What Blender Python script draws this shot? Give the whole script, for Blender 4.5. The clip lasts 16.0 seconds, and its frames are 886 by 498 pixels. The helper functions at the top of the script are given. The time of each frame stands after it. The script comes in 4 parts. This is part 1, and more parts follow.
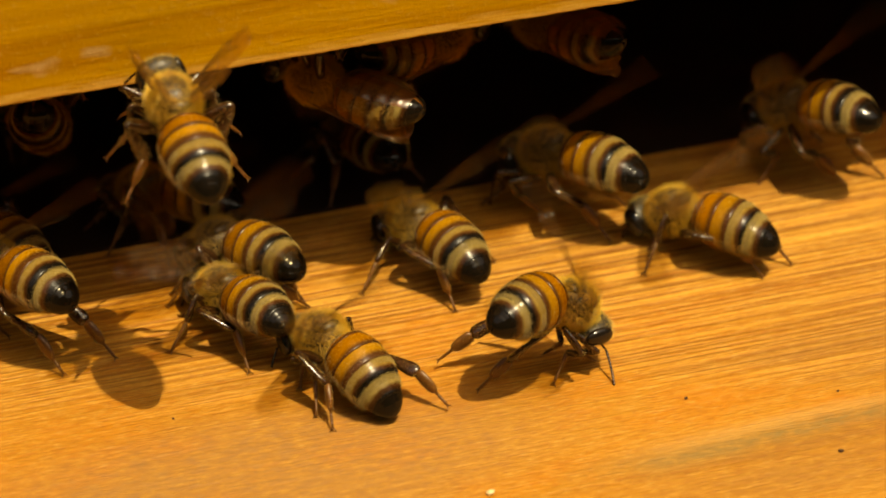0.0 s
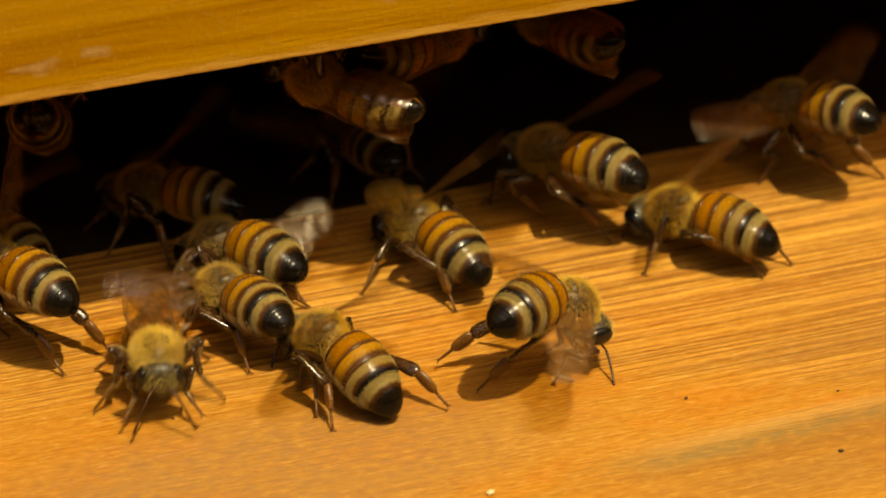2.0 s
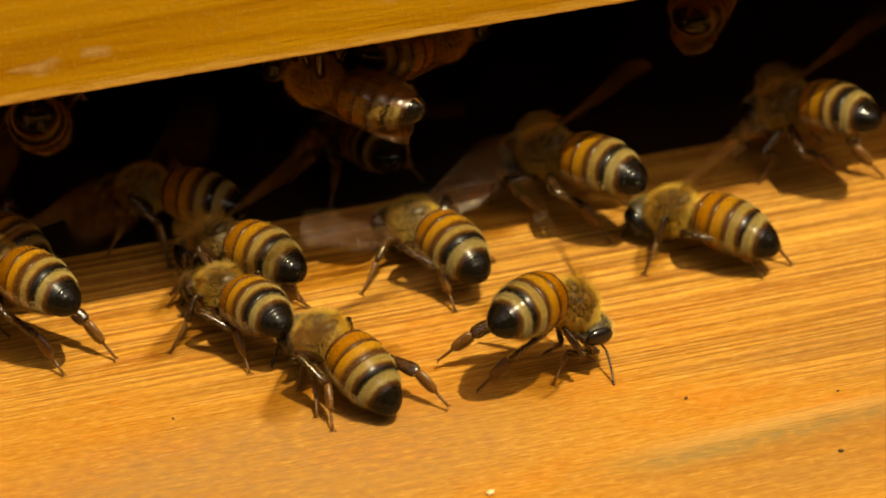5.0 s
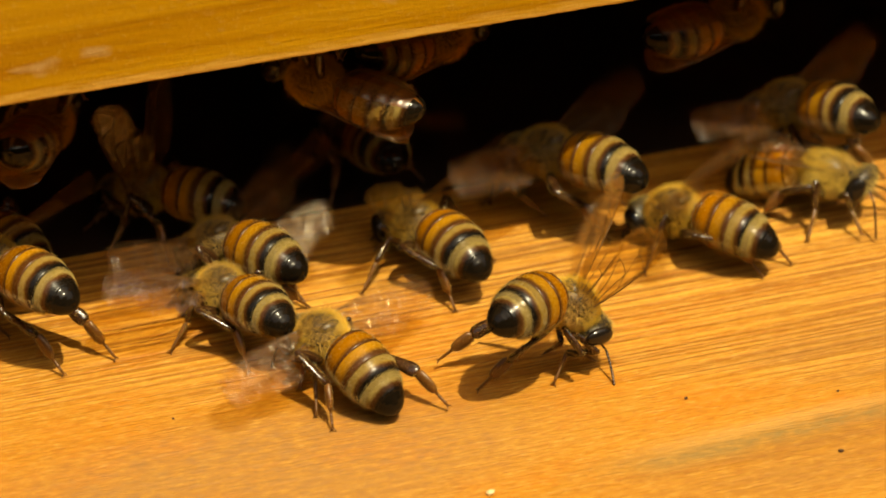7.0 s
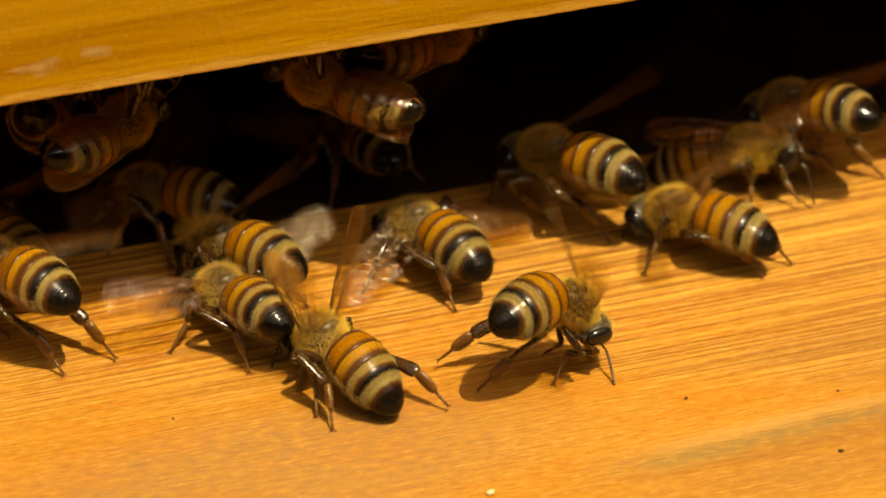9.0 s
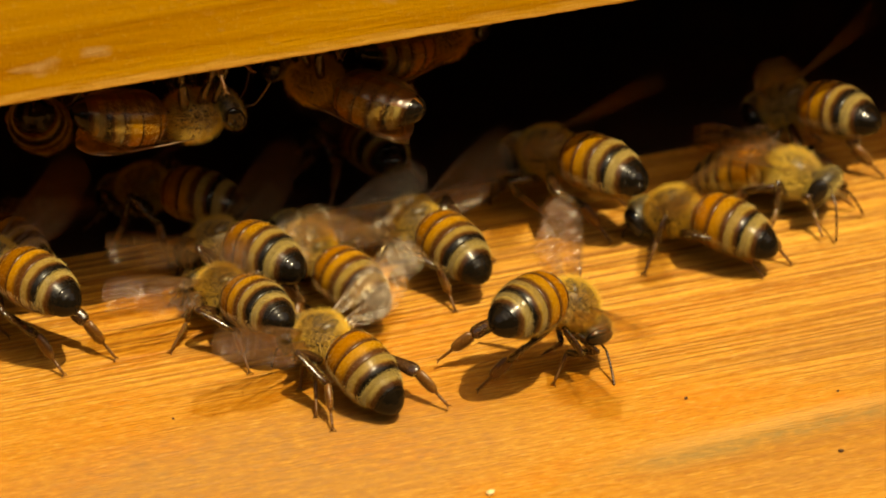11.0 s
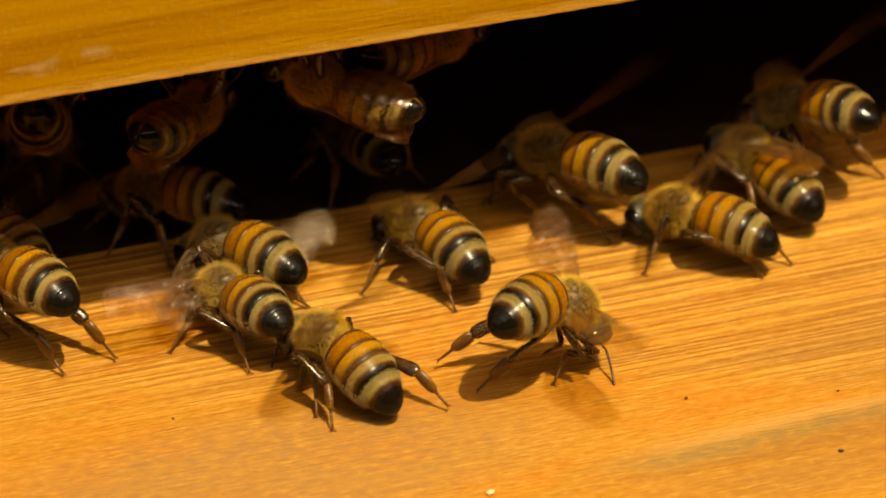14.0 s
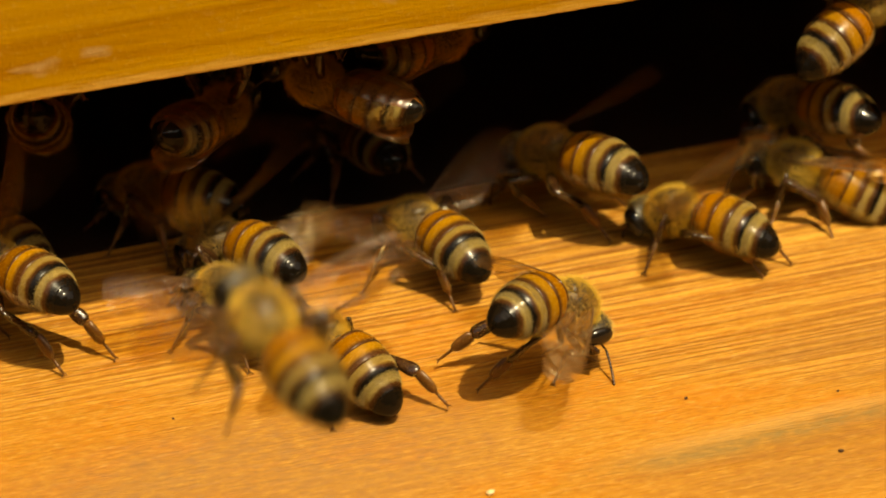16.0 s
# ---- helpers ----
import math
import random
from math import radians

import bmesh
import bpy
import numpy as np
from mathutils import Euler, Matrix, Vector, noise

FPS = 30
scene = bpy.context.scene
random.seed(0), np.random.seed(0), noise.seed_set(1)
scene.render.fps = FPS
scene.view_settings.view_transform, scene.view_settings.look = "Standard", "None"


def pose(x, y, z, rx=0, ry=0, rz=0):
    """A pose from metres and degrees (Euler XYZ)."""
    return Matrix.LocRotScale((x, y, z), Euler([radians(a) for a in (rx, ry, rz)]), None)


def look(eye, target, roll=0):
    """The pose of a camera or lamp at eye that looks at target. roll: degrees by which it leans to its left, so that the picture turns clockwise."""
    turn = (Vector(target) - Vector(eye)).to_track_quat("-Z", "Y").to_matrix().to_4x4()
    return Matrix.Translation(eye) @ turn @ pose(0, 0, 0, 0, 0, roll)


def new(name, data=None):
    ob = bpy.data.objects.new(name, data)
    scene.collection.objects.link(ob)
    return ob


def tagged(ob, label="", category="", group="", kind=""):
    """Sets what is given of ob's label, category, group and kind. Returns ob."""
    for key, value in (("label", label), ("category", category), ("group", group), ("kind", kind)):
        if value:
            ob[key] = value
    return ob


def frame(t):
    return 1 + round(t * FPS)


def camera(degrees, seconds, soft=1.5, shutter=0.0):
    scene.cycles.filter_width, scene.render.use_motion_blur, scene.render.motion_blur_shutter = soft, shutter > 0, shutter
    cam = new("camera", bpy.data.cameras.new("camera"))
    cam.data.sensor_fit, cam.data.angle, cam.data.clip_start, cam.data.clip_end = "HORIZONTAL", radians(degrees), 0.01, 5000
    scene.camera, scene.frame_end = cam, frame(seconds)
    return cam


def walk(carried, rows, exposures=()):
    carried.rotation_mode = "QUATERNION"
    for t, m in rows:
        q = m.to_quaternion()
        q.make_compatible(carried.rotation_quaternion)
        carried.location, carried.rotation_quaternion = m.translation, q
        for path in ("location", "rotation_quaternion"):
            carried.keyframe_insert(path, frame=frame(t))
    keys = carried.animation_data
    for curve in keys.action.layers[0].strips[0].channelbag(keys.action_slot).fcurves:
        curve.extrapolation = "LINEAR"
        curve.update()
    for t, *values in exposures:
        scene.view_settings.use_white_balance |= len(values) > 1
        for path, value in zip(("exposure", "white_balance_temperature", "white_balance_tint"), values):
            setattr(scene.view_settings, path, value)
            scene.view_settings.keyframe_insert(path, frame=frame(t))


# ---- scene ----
# One clip of a still camera close above a bee hive's landing board. All lengths below are written in millimetres.
MM = 0.001
SECONDS = 16.0
cam = camera(12.4, SECONDS, soft=1.75, shutter=0.4)
EYE, AIM = (-0.07942, -0.23874, 0.16339), (0.0, 0.0, 0.0)
walk(cam, [(0.0, look(EYE, AIM)), (SECONDS, look(EYE, AIM))], exposures=[
    (0.0, 0.45, 9600, 1), (2.0, 0.33, 9400, 0), (3.5, 0.33, 8800, -3), (6.5, 0.60, 8700, -2), (7.5, 0.61, 8750, -1), (9.0, 0.59, 9200, 0), (12.0, 0.55, 9500, 0), (SECONDS, 0.50, 9500, 0)])
cam.data.dof.use_dof = True
cam.data.dof.focus_distance = 0.284
cam.data.dof.aperture_fstop = 40.0

# ---- world and sun ----
SUN_FROM = Vector((3.7, -7.2, 22.0)).normalized()
world = bpy.data.worlds.new("sky")
scene.world = world
world.use_nodes = True
wn = world.node_tree.nodes
sky = wn.new("ShaderNodeTexSky")
sky.sky_type = "NISHITA"
sky.sun_disc = False
sky.dust_density = 4.0
sky.ozone_density = 0.3
sky.sun_elevation = math.asin(SUN_FROM.z)
sky.sun_rotation = math.atan2(SUN_FROM.x, SUN_FROM.y)
wn["Background"].inputs["Strength"].default_value = 0.13
world.node_tree.links.new(sky.outputs[0], wn["Background"].inputs["Color"])
sun_data = bpy.data.lights.new("sun", "SUN")
sun_data.energy = 4.0
sun_data.angle = radians(0.53)
sun_data.color = (1.0, 0.92, 0.78)
sun = new("sun", sun_data)
sun.matrix_world = look(SUN_FROM, (0, 0, 0))


WALL_Y, GAP = -5.93, 21.9  # the front wall and the height of the entrance slot


# ---- materials ----
class Graph:
    """A small wrapper round one node material."""

    def __init__(self, name):
        self.m = bpy.data.materials.new(name)
        self.m.use_nodes = True
        self.t = self.m.node_tree
        self.p = self.t.nodes["Principled BSDF"]

    def node(self, kind):
        return self.t.nodes.new("ShaderNode" + kind)

    def link(self, a, b):
        self.t.links.new(a, b)

    def coords(self, scale, which="Object"):
        c, m = self.node("TexCoord"), self.node("Mapping")
        m.inputs["Scale"].default_value = scale
        self.link(c.outputs[which], m.inputs["Vector"])
        return m.outputs[0]

    def noise(self, vec, scale=1.0, detail=4.0, rough=0.55, distort=0.0):
        n = self.node("TexNoise")
        self.link(vec, n.inputs["Vector"])
        for k, v in (("Scale", scale), ("Detail", detail), ("Roughness", rough), ("Distortion", distort)):
            n.inputs[k].default_value = v
        return n.outputs["Fac"]

    def ramp(self, fac, stops, smooth=False):
        r = self.node("ValToRGB")
        e = r.color_ramp.elements
        while len(e) < len(stops):
            e.new(0.5)
        for k, (at, col) in zip(e, stops):
            k.position = at
            k.color = (*col, 1) if len(col) == 3 else col
        r.color_ramp.interpolation = "EASE" if smooth else "LINEAR"
        self.link(fac, r.inputs[0])
        return r.outputs[0]

    def mix(self, fac, a, b, kind="MIX"):
        n = self.node("Mix")
        n.data_type, n.blend_type = "RGBA", kind
        for sock, v in ((n.inputs[0], fac), (n.inputs[6], a), (n.inputs[7], b)):
            if isinstance(v, bpy.types.NodeSocket):
                self.link(v, sock)
            else:
                sock.default_value = v if not isinstance(v, tuple) else (*v, 1)
        return n.outputs[2]

    def maths(self, op, a, b=0.0):
        n = self.node("Math")
        n.operation = op
        for sock, v in ((n.inputs[0], a), (n.inputs[1], b)):
            if isinstance(v, bpy.types.NodeSocket):
                self.link(v, sock)
            else:
                sock.default_value = v
        return n.outputs[0]

    def bump(self, height, strength, distance):
        b = self.node("Bump")
        b.inputs["Strength"].default_value = strength
        b.inputs["Distance"].default_value = distance
        self.link(height, b.inputs["Height"])
        self.link(b.outputs[0], self.p.inputs["Normal"])

    def set(self, **kw):
        for k, v in kw.items():
            s = self.p.inputs[k.replace("_", " ")]
            if isinstance(v, bpy.types.NodeSocket):
                self.link(v, s)
            else:
                s.default_value = (*v, 1) if isinstance(v, tuple) and len(v) == 3 else v
        return self.m


def wood_board():
    """Honey-coloured sawn pine: short combed saw lines along x, strongest by the entrance, mottled fibres, weathered
    streaks and small flecks, with light falloff painted in at the right front.
    """
    g = Graph("board_wood")
    grey = lambda v: (v,) * 3
    line = g.noise(g.coords((30, 2900, 200)), 1.0, 1.0, 0.5, 0.15)
    ridge = g.noise(g.coords((230, 4200, 400)), 1.0, 2.0, 0.6)
    fibre = g.noise(g.coords((900, 5600, 900)), 1.0, 3.0, 0.65)
    band = g.noise(g.coords((9, 90, 60)), 1.0, 3.0, 0.55, 0.4)
    cloud = g.noise(g.coords((60, 130, 80)), 1.0, 5.0, 0.65)
    patch = g.noise(g.coords((38, 120, 30)), 1.0, 3.0, 0.5)
    mott = g.noise(g.coords((800, 1700, 900)), 1.0, 4.0, 0.75)
    grit = g.noise(g.coords((1900, 3800, 2000)), 1.0, 3.0, 0.7)
    fleck = g.noise(g.coords((700, 2400, 500)), 1.0, 4.0, 0.7)
    sep = g.node("SeparateXYZ")
    g.link(g.coords((1000, 1000, 1000)), sep.inputs[0])
    wob = g.maths("MULTIPLY", g.maths("SUBTRACT", cloud, 0.5), 3.0)
    py, px = g.maths("ADD", sep.outputs[1], g.maths("MULTIPLY", wob, 0.5)), g.maths("ADD", sep.outputs[0], g.maths("MULTIPLY", wob, 5.0))
    c = g.ramp(band, [(0.3, (0.33, 0.130, 0.011)), (0.5, (0.36, 0.150, 0.015)), (0.7, (0.38, 0.170, 0.022))])
    c = g.mix(g.ramp(cloud, [(0.36, grey(0.75)), (0.5, grey(0))]), c, (0.39, 0.124, 0.007))
    c = g.mix(g.ramp(cloud, [(0.52, grey(0)), (0.74, grey(0.5))]), c, (0.33, 0.165, 0.036))
    c = g.mix(g.ramp(mott, [(0.36, grey(0.55)), (0.48, grey(0))]), c, (0.29, 0.094, 0.007))
    c = g.mix(g.ramp(mott, [(0.52, grey(0)), (0.66, grey(0.5))]), c, (0.50, 0.260, 0.056))
    # saw lines: crisp by the entrance, worn smooth towards the front
    dx, dy = g.maths("DIVIDE", g.maths("SUBTRACT", px, WORN[0]), WORN[2]), g.maths("DIVIDE", g.maths("SUBTRACT", py, WORN[1]), WORN[3])
    r2 = g.maths("ADD", g.maths("MULTIPLY", dx, dx), g.maths("MULTIPLY", dy, dy))
    smooth = g.ramp(r2, [(0.3, grey(0.06)), (1.0, grey(0.75))], True)
    lean = g.maths("ADD", py, g.maths("MULTIPLY", px, 0.25))
    near = g.ramp(g.maths("DIVIDE", g.maths("ADD", lean, 24.0), 20.0), [(0.15, grey(0.08)), (0.45, grey(0.7)), (0.8, grey(1.0))])
    strong = g.mix(1.0, near, smooth, "MULTIPLY")
    strong = g.mix(1.0, strong, g.ramp(patch, [(0.36, grey(0.6)), (0.56, grey(1.0))]), "MULTIPLY")
    dark = g.ramp(line, [(0.38, grey(1.0)), (0.51, grey(0))])
    crest = g.ramp(line, [(0.51, grey(0)), (0.60, grey(1.0))])
    groove = g.mix(1.0, strong, dark, "MULTIPLY")
    c = g.mix(groove, c, (0.145, 0.042, 0.004))
    c = g.mix(g.mix(1.0, strong, crest, "MULTIPLY"), c, (0.62, 0.315, 0.060))
    c = g.mix(g.mix(1.0, g.mix(0.5, near, smooth), g.ramp(ridge, [(0.34, grey(0.6)), (0.46, grey(0))]), "MULTIPLY"), c, (0.27, 0.088, 0.007))
    c = g.mix(g.mix(1.0, near, g.ramp(ridge, [(0.55, grey(0)), (0.68, grey(0.5))]), "MULTIPLY"), c, (0.54, 0.275, 0.055))
    c = g.mix(g.ramp(fibre, [(0.36, grey(0.42)), (0.47, grey(0))]), c, (0.22, 0.074, 0.008))
    c = g.mix(g.ramp(fibre, [(0.56, grey(0)), (0.66, grey(0.38))]), c, (0.56, 0.33, 0.100))
    c = g.mix(g.ramp(grit, [(0.34, grey(0.40)), (0.45, grey(0))]), c, (0.23, 0.088, 0.016))
    c = g.mix(g.ramp(fleck, [(0.66, grey(0)), (0.74, grey(0.6))]), c, (0.14, 0.058, 0.014))
    # weathered streaks, painted light falloff at the right, and a greyed patch near the front of the board
    for y0, half, x0, amount, col in STREAKS_FALLOFF:
        off = g.maths("ABSOLUTE", g.maths("SUBTRACT", g.maths("ADD", py, g.maths("MULTIPLY", wob, 0.7)), y0))
        soft = g.ramp(g.maths("DIVIDE", off, half), [(0.2, grey(1.0)), (1.0, grey(0.0))])
        run = g.ramp(g.maths("DIVIDE", g.maths("SUBTRACT", px, x0), 14.0), [(0.0, grey(0.0)), (1.0, grey(1.0))])
        amt = g.maths("MULTIPLY", g.maths("MULTIPLY", soft, run), amount)
        c = g.mix(g.maths("MULTIPLY", amt, g.ramp(mott, [(0.36, grey(1.0)), (0.66, grey(0.4))])), c, col)
    worn = g.maths("MULTIPLY", g.ramp(r2, [(0.1, grey(0.75)), (1.0, grey(0))], True), g.ramp(mott, [(0.36, grey(1.0)), (0.62, grey(0.3))]))
    c = g.mix(worn, c, (0.22, 0.115, 0.042))
    h = g.maths("SUBTRACT", g.maths("ADD", g.maths("MULTIPLY", ridge, 0.6), g.maths("MULTIPLY", fibre, 0.6)), g.maths("MULTIPLY", groove, 0.8))
    g.bump(g.maths("ADD", h, g.maths("MULTIPLY", grit, 0.25)), 0.6, 0.00022)
    return g.set(Base_Color=c, Roughness=g.ramp(cloud, [(0.3, grey(0.48)), (0.8, grey(0.68))]), Specular_IOR_Level=0.25)


# along the board: y, half width, start x, amount, colour (the last two rows paint light falloff at the right front);
# and the worn patch: x, y, half sizes
STREAKS_FALLOFF = ((-29.5, 1.7, -3.0, 1.0, (0.19, 0.118, 0.036)), (-31.2, 0.8, -4.0, 0.6, (0.17, 0.066, 0.011)), (-28.0, 0.9, 2.0, 0.5, (0.44, 0.27, 0.09)), (-20.5, 0.9, 8.0, 0.5, (0.19, 0.085, 0.020)), (-24.2, 0.8, 12.0, 0.45, (0.20, 0.090, 0.022)), (-34.0, 4.5, -2.0, 0.65, (0.22, 0.095, 0.020)), (-22.0, 12.0, 16.0, 0.75, (0.24, 0.100, 0.017)))
WORN = (-21.0, -23.0, 26.0, 9.0)


def wood_wall():
    """The hive's front wall: planed pine with long wavy bands and a few pale marks."""
    g = Graph("wall_wood")
    band = g.noise(g.coords((11, 300, 330)), 1.0, 2.5, 0.55, 0.9)
    swirl = g.noise(g.coords((30, 700, 900)), 1.0, 3.0, 0.6, 0.6)
    fine = g.noise(g.coords((260, 2500, 3200)), 1.0, 3.0, 0.6)
    grit = g.noise(g.coords((2600, 2600, 2600)), 1.0, 3.0, 0.6)
    spot = g.noise(g.coords((190, 380, 420)), 1.0, 2.0, 0.5)
    c = g.ramp(band, [(0.34, (0.33, 0.138, 0.003)), (0.46, (0.40, 0.186, 0.006)), (0.58, (0.45, 0.225, 0.010)), (0.74, (0.37, 0.162, 0.005))])
    c = g.mix(g.ramp(swirl, [(0.34, (0.28,) * 3), (0.5, (0,) * 3)]), c, (0.25, 0.094, 0.005))
    c = g.mix(g.ramp(fine, [(0.28, (0.20,) * 3), (0.5, (0,) * 3)]), c, (0.24, 0.10, 0.008))
    c = g.mix(g.ramp(grit, [(0.58, (0,) * 3), (0.72, (0.35,) * 3)]), c, (0.50, 0.29, 0.06))
    c = g.mix(g.ramp(spot, [(0.68, (0,) * 3), (0.76, (0.6,) * 3)]), c, (0.44, 0.28, 0.12))
    # the sawn arris is paler, its border frayed
    sep = g.node("SeparateXYZ")
    g.link(g.coords((1000, 1000, 1000)), sep.inputs[0])
    high = g.maths("ADD", g.maths("SUBTRACT", sep.outputs[2], GAP), g.maths("MULTIPLY", g.maths("SUBTRACT", fine, 0.5), 2.2))
    c = g.mix(g.ramp(high, [(0.35, (0.65,) * 3), (0.95, (0,) * 3)]), c, (0.58, 0.33, 0.075))
    g.bump(g.maths("ADD", fine, g.maths("ADD", band, grit)), 0.28, 0.0002)
    return g.set(Base_Color=c, Roughness=0.55, Specular_IOR_Level=0.3)


def plain(name, col, rough, spec=0.5, bump=0.0, vary=0.25, scale=1500.0, coat=0.0):
    g = Graph(name)
    n = g.noise(g.coords((scale,) * 3), 1.0, 4.0, 0.6)
    dark = tuple(v * (1 - vary) for v in col)
    lite = tuple(min(1.0, v * (1 + vary)) for v in col)
    c = g.ramp(n, [(0.3, dark), (0.7, lite)])
    if bump:
        g.bump(n, bump, 0.00008)
    return g.set(Base_Color=c, Roughness=rough, Specular_IOR_Level=spec, Coat_Weight=coat)


def chitin(name, stops, shine=0.17):
    """A tergite: colour runs along it by its own v coordinate, its edge a little ragged."""
    g = Graph(name)
    uv = g.node("UVMap")
    sep = g.node("SeparateXYZ")
    g.link(uv.outputs[0], sep.inputs[0])
    wob = g.noise(g.coords((900, 900, 900)), 1.0, 3.0, 0.6)
    side = g.maths("ABSOLUTE", g.maths("SUBTRACT", sep.outputs[0], 0.5))
    v = g.maths("ADD", sep.outputs[1], g.maths("MULTIPLY", g.maths("SUBTRACT", wob, 0.5), 0.30))
    v = g.maths("SUBTRACT", v, g.maths("MULTIPLY", g.maths("MULTIPLY", side, side), 0.35))
    info = g.node("ObjectInfo")
    v = g.maths("ADD", v, g.maths("MULTIPLY", g.maths("SUBTRACT", info.outputs["Random"], 0.5), 0.18))
    c = g.ramp(v, stops)
    tone = g.ramp(info.outputs["Random"], [(0.0, (0.78, 0.76, 0.72)), (0.5, (1.0, 1.0, 1.0)), (1.0, (1.14, 1.12, 1.05))])
    c = g.mix(1.0, c, tone, "MULTIPLY")
    fine = g.noise(g.coords((9000, 5000, 5000)), 1.0, 3.0, 0.6)
    c = g.mix(g.ramp(fine, [(0.35, (0.18,) * 3), (0.6, (0,) * 3)]), c, (0.03, 0.015, 0.006))
    g.bump(fine, 0.15, 0.00004)
    return g.set(Base_Color=c, Roughness=g.ramp(fine, [(0.3, (shine,) * 3), (0.7, (shine * 2,) * 3)]), Specular_IOR_Level=0.2)


def belly_mat():
    """The underside plates: dark amber, each with a darker hind rim."""
    g = Graph("belly_plates")
    w = g.node("TexWave")
    w.wave_type, w.bands_direction, w.wave_profile = "BANDS", "X", "SAW"
    g.link(g.coords((140, 140, 140)), w.inputs["Vector"])
    w.inputs["Scale"].default_value = 1.9
    w.inputs["Distortion"].default_value = 0.8
    n = g.noise(g.coords((1500,) * 3), 1.0, 4.0, 0.6)
    c = g.ramp(w.outputs["Fac"], [(0.0, (0.04, 0.013, 0.003)), (0.35, (0.12, 0.036, 0.004)), (0.9, (0.15, 0.050, 0.006)), (1.0, (0.04, 0.013, 0.003))])
    c = g.mix(g.ramp(n, [(0.35, (0.5,) * 3), (0.6, (0,) * 3)]), c, (0.04, 0.015, 0.004))
    g.bump(n, 0.3, 0.00006)
    return g.set(Base_Color=c, Roughness=0.32, Specular_IOR_Level=0.5)


def hair_mat(name, a, b):
    g = Graph(name)
    geo = g.node("NewGeometry")
    c = g.ramp(geo.outputs["Random Per Island"], [(0.0, a), (1.0, b)])
    info = g.node("ObjectInfo")
    tone = g.ramp(info.outputs["Random"], [(0.0, (0.80, 0.79, 0.77)), (1.0, (1.06, 1.05, 1.0))])
    c = g.mix(1.0, c, tone, "MULTIPLY")
    return g.set(Base_Color=c, Roughness=0.55, Specular_IOR_Level=0.3, Sheen_Weight=0.2)


def wing_mat():
    """A membrane: mostly clear, faintly amber, with a thin-film gloss."""
    g = Graph("wing_membrane")
    t = g.t
    n = g.noise(g.coords((1300, 700, 700)), 1.0, 3.0, 0.6)
    clear, gloss, veil, m1, m2 = (g.node("BsdfTransparent"), g.node("BsdfGlossy"), g.node("BsdfTranslucent"), g.node("MixShader"), g.node("MixShader"))
    diff, m0 = g.node("BsdfDiffuse"), g.node("MixShader")
    clear.inputs[0].default_value = (0.94, 0.88, 0.72, 1)
    gloss.inputs[0].default_value = (1.0, 0.95, 0.88, 1)
    gloss.inputs["Roughness"].default_value = 0.2
    g.link(g.ramp(n, [(0.3, (0.60, 0.27, 0.035)), (0.7, (0.76, 0.42, 0.08))]), veil.inputs[0])
    g.link(g.ramp(n, [(0.3, (0.50, 0.33, 0.13)), (0.7, (0.72, 0.52, 0.28))]), diff.inputs[0])
    b = g.node("Bump")
    b.inputs["Strength"].default_value = 1.0
    b.inputs["Distance"].default_value = 0.0004
    g.link(n, b.inputs["Height"])
    for s in (gloss, veil, diff):
        g.link(b.outputs[0], s.inputs["Normal"])
    m0.inputs[0].default_value = 0.15
    g.link(veil.outputs[0], m0.inputs[1])
    g.link(diff.outputs[0], m0.inputs[2])
    m1.inputs[0].default_value = 0.09
    g.link(clear.outputs[0], m1.inputs[1])
    g.link(m0.outputs[0], m1.inputs[2])
    lw = g.node("Fresnel")
    lw.inputs["IOR"].default_value = 1.45
    g.link(g.maths("MULTIPLY", g.maths("ADD", lw.outputs[0], 0.03), 0.24), m2.inputs[0])
    g.link(m1.outputs[0], m2.inputs[1])
    g.link(gloss.outputs[0], m2.inputs[2])
    g.link(m2.outputs[0], t.nodes["Material Output"].inputs["Surface"])
    return g.m


ORANGE, AMBER, RIM, BLACK, PALE = (0.235, 0.086, 0.004), (0.29, 0.132, 0.009), (0.060, 0.021, 0.005), (0.004, 0.003, 0.002), (0.25, 0.154, 0.032)
GREY = (0.25, 0.178, 0.056)
M_BOARD, M_WALL = wood_board(), wood_wall()
M_TERG = [
    chitin("tergite_collar", [(0.0, (0.28, 0.14, 0.03)), (0.70, ORANGE), (0.84, RIM), (1.0, RIM)]),
    chitin("tergite_orange", [(0.0, (0.27, 0.10, 0.006)), (0.30, ORANGE), (0.66, ORANGE), (0.86, RIM), (1.0, RIM)]),
    chitin("tergite_amber", [(0.0, (0.30, 0.12, 0.007)), (0.22, AMBER), (0.48, AMBER), (0.72, RIM), (1.0, RIM)]),
    chitin("tergite_half", [(0.0, PALE), (0.38, PALE), (0.56, RIM), (0.76, BLACK), (1.0, BLACK)]),
    chitin("tergite_dark", [(0.0, GREY), (0.38, GREY), (0.56, RIM), (0.78, BLACK), (1.0, BLACK)]),
    chitin("tergite_tip", [(0.0, BLACK), (0.2, BLACK), (0.34, BLACK), (1.0, BLACK)], 0.10),
]
M_BELLY = belly_mat()
M_THORAX = plain("thorax_shell", (0.045, 0.028, 0.010), 0.42, 0.45, 0.5, 0.5, 2200)
M_HEAD = plain("head_shell", (0.028, 0.02, 0.010), 0.45, 0.5, 0.4, 0.5, 2600)
M_EYE = plain("eye", (0.010, 0.007, 0.005), 0.14, 0.35, 0.1, 0.3, 9000)
M_LEG = plain("leg_brown", (0.032, 0.012, 0.004), 0.22, 0.65, 0.3, 0.5, 1800)
M_TARSUS = plain("tarsus_amber", (0.11, 0.041, 0.008), 0.35, 0.5, 0.3, 0.35, 2000)
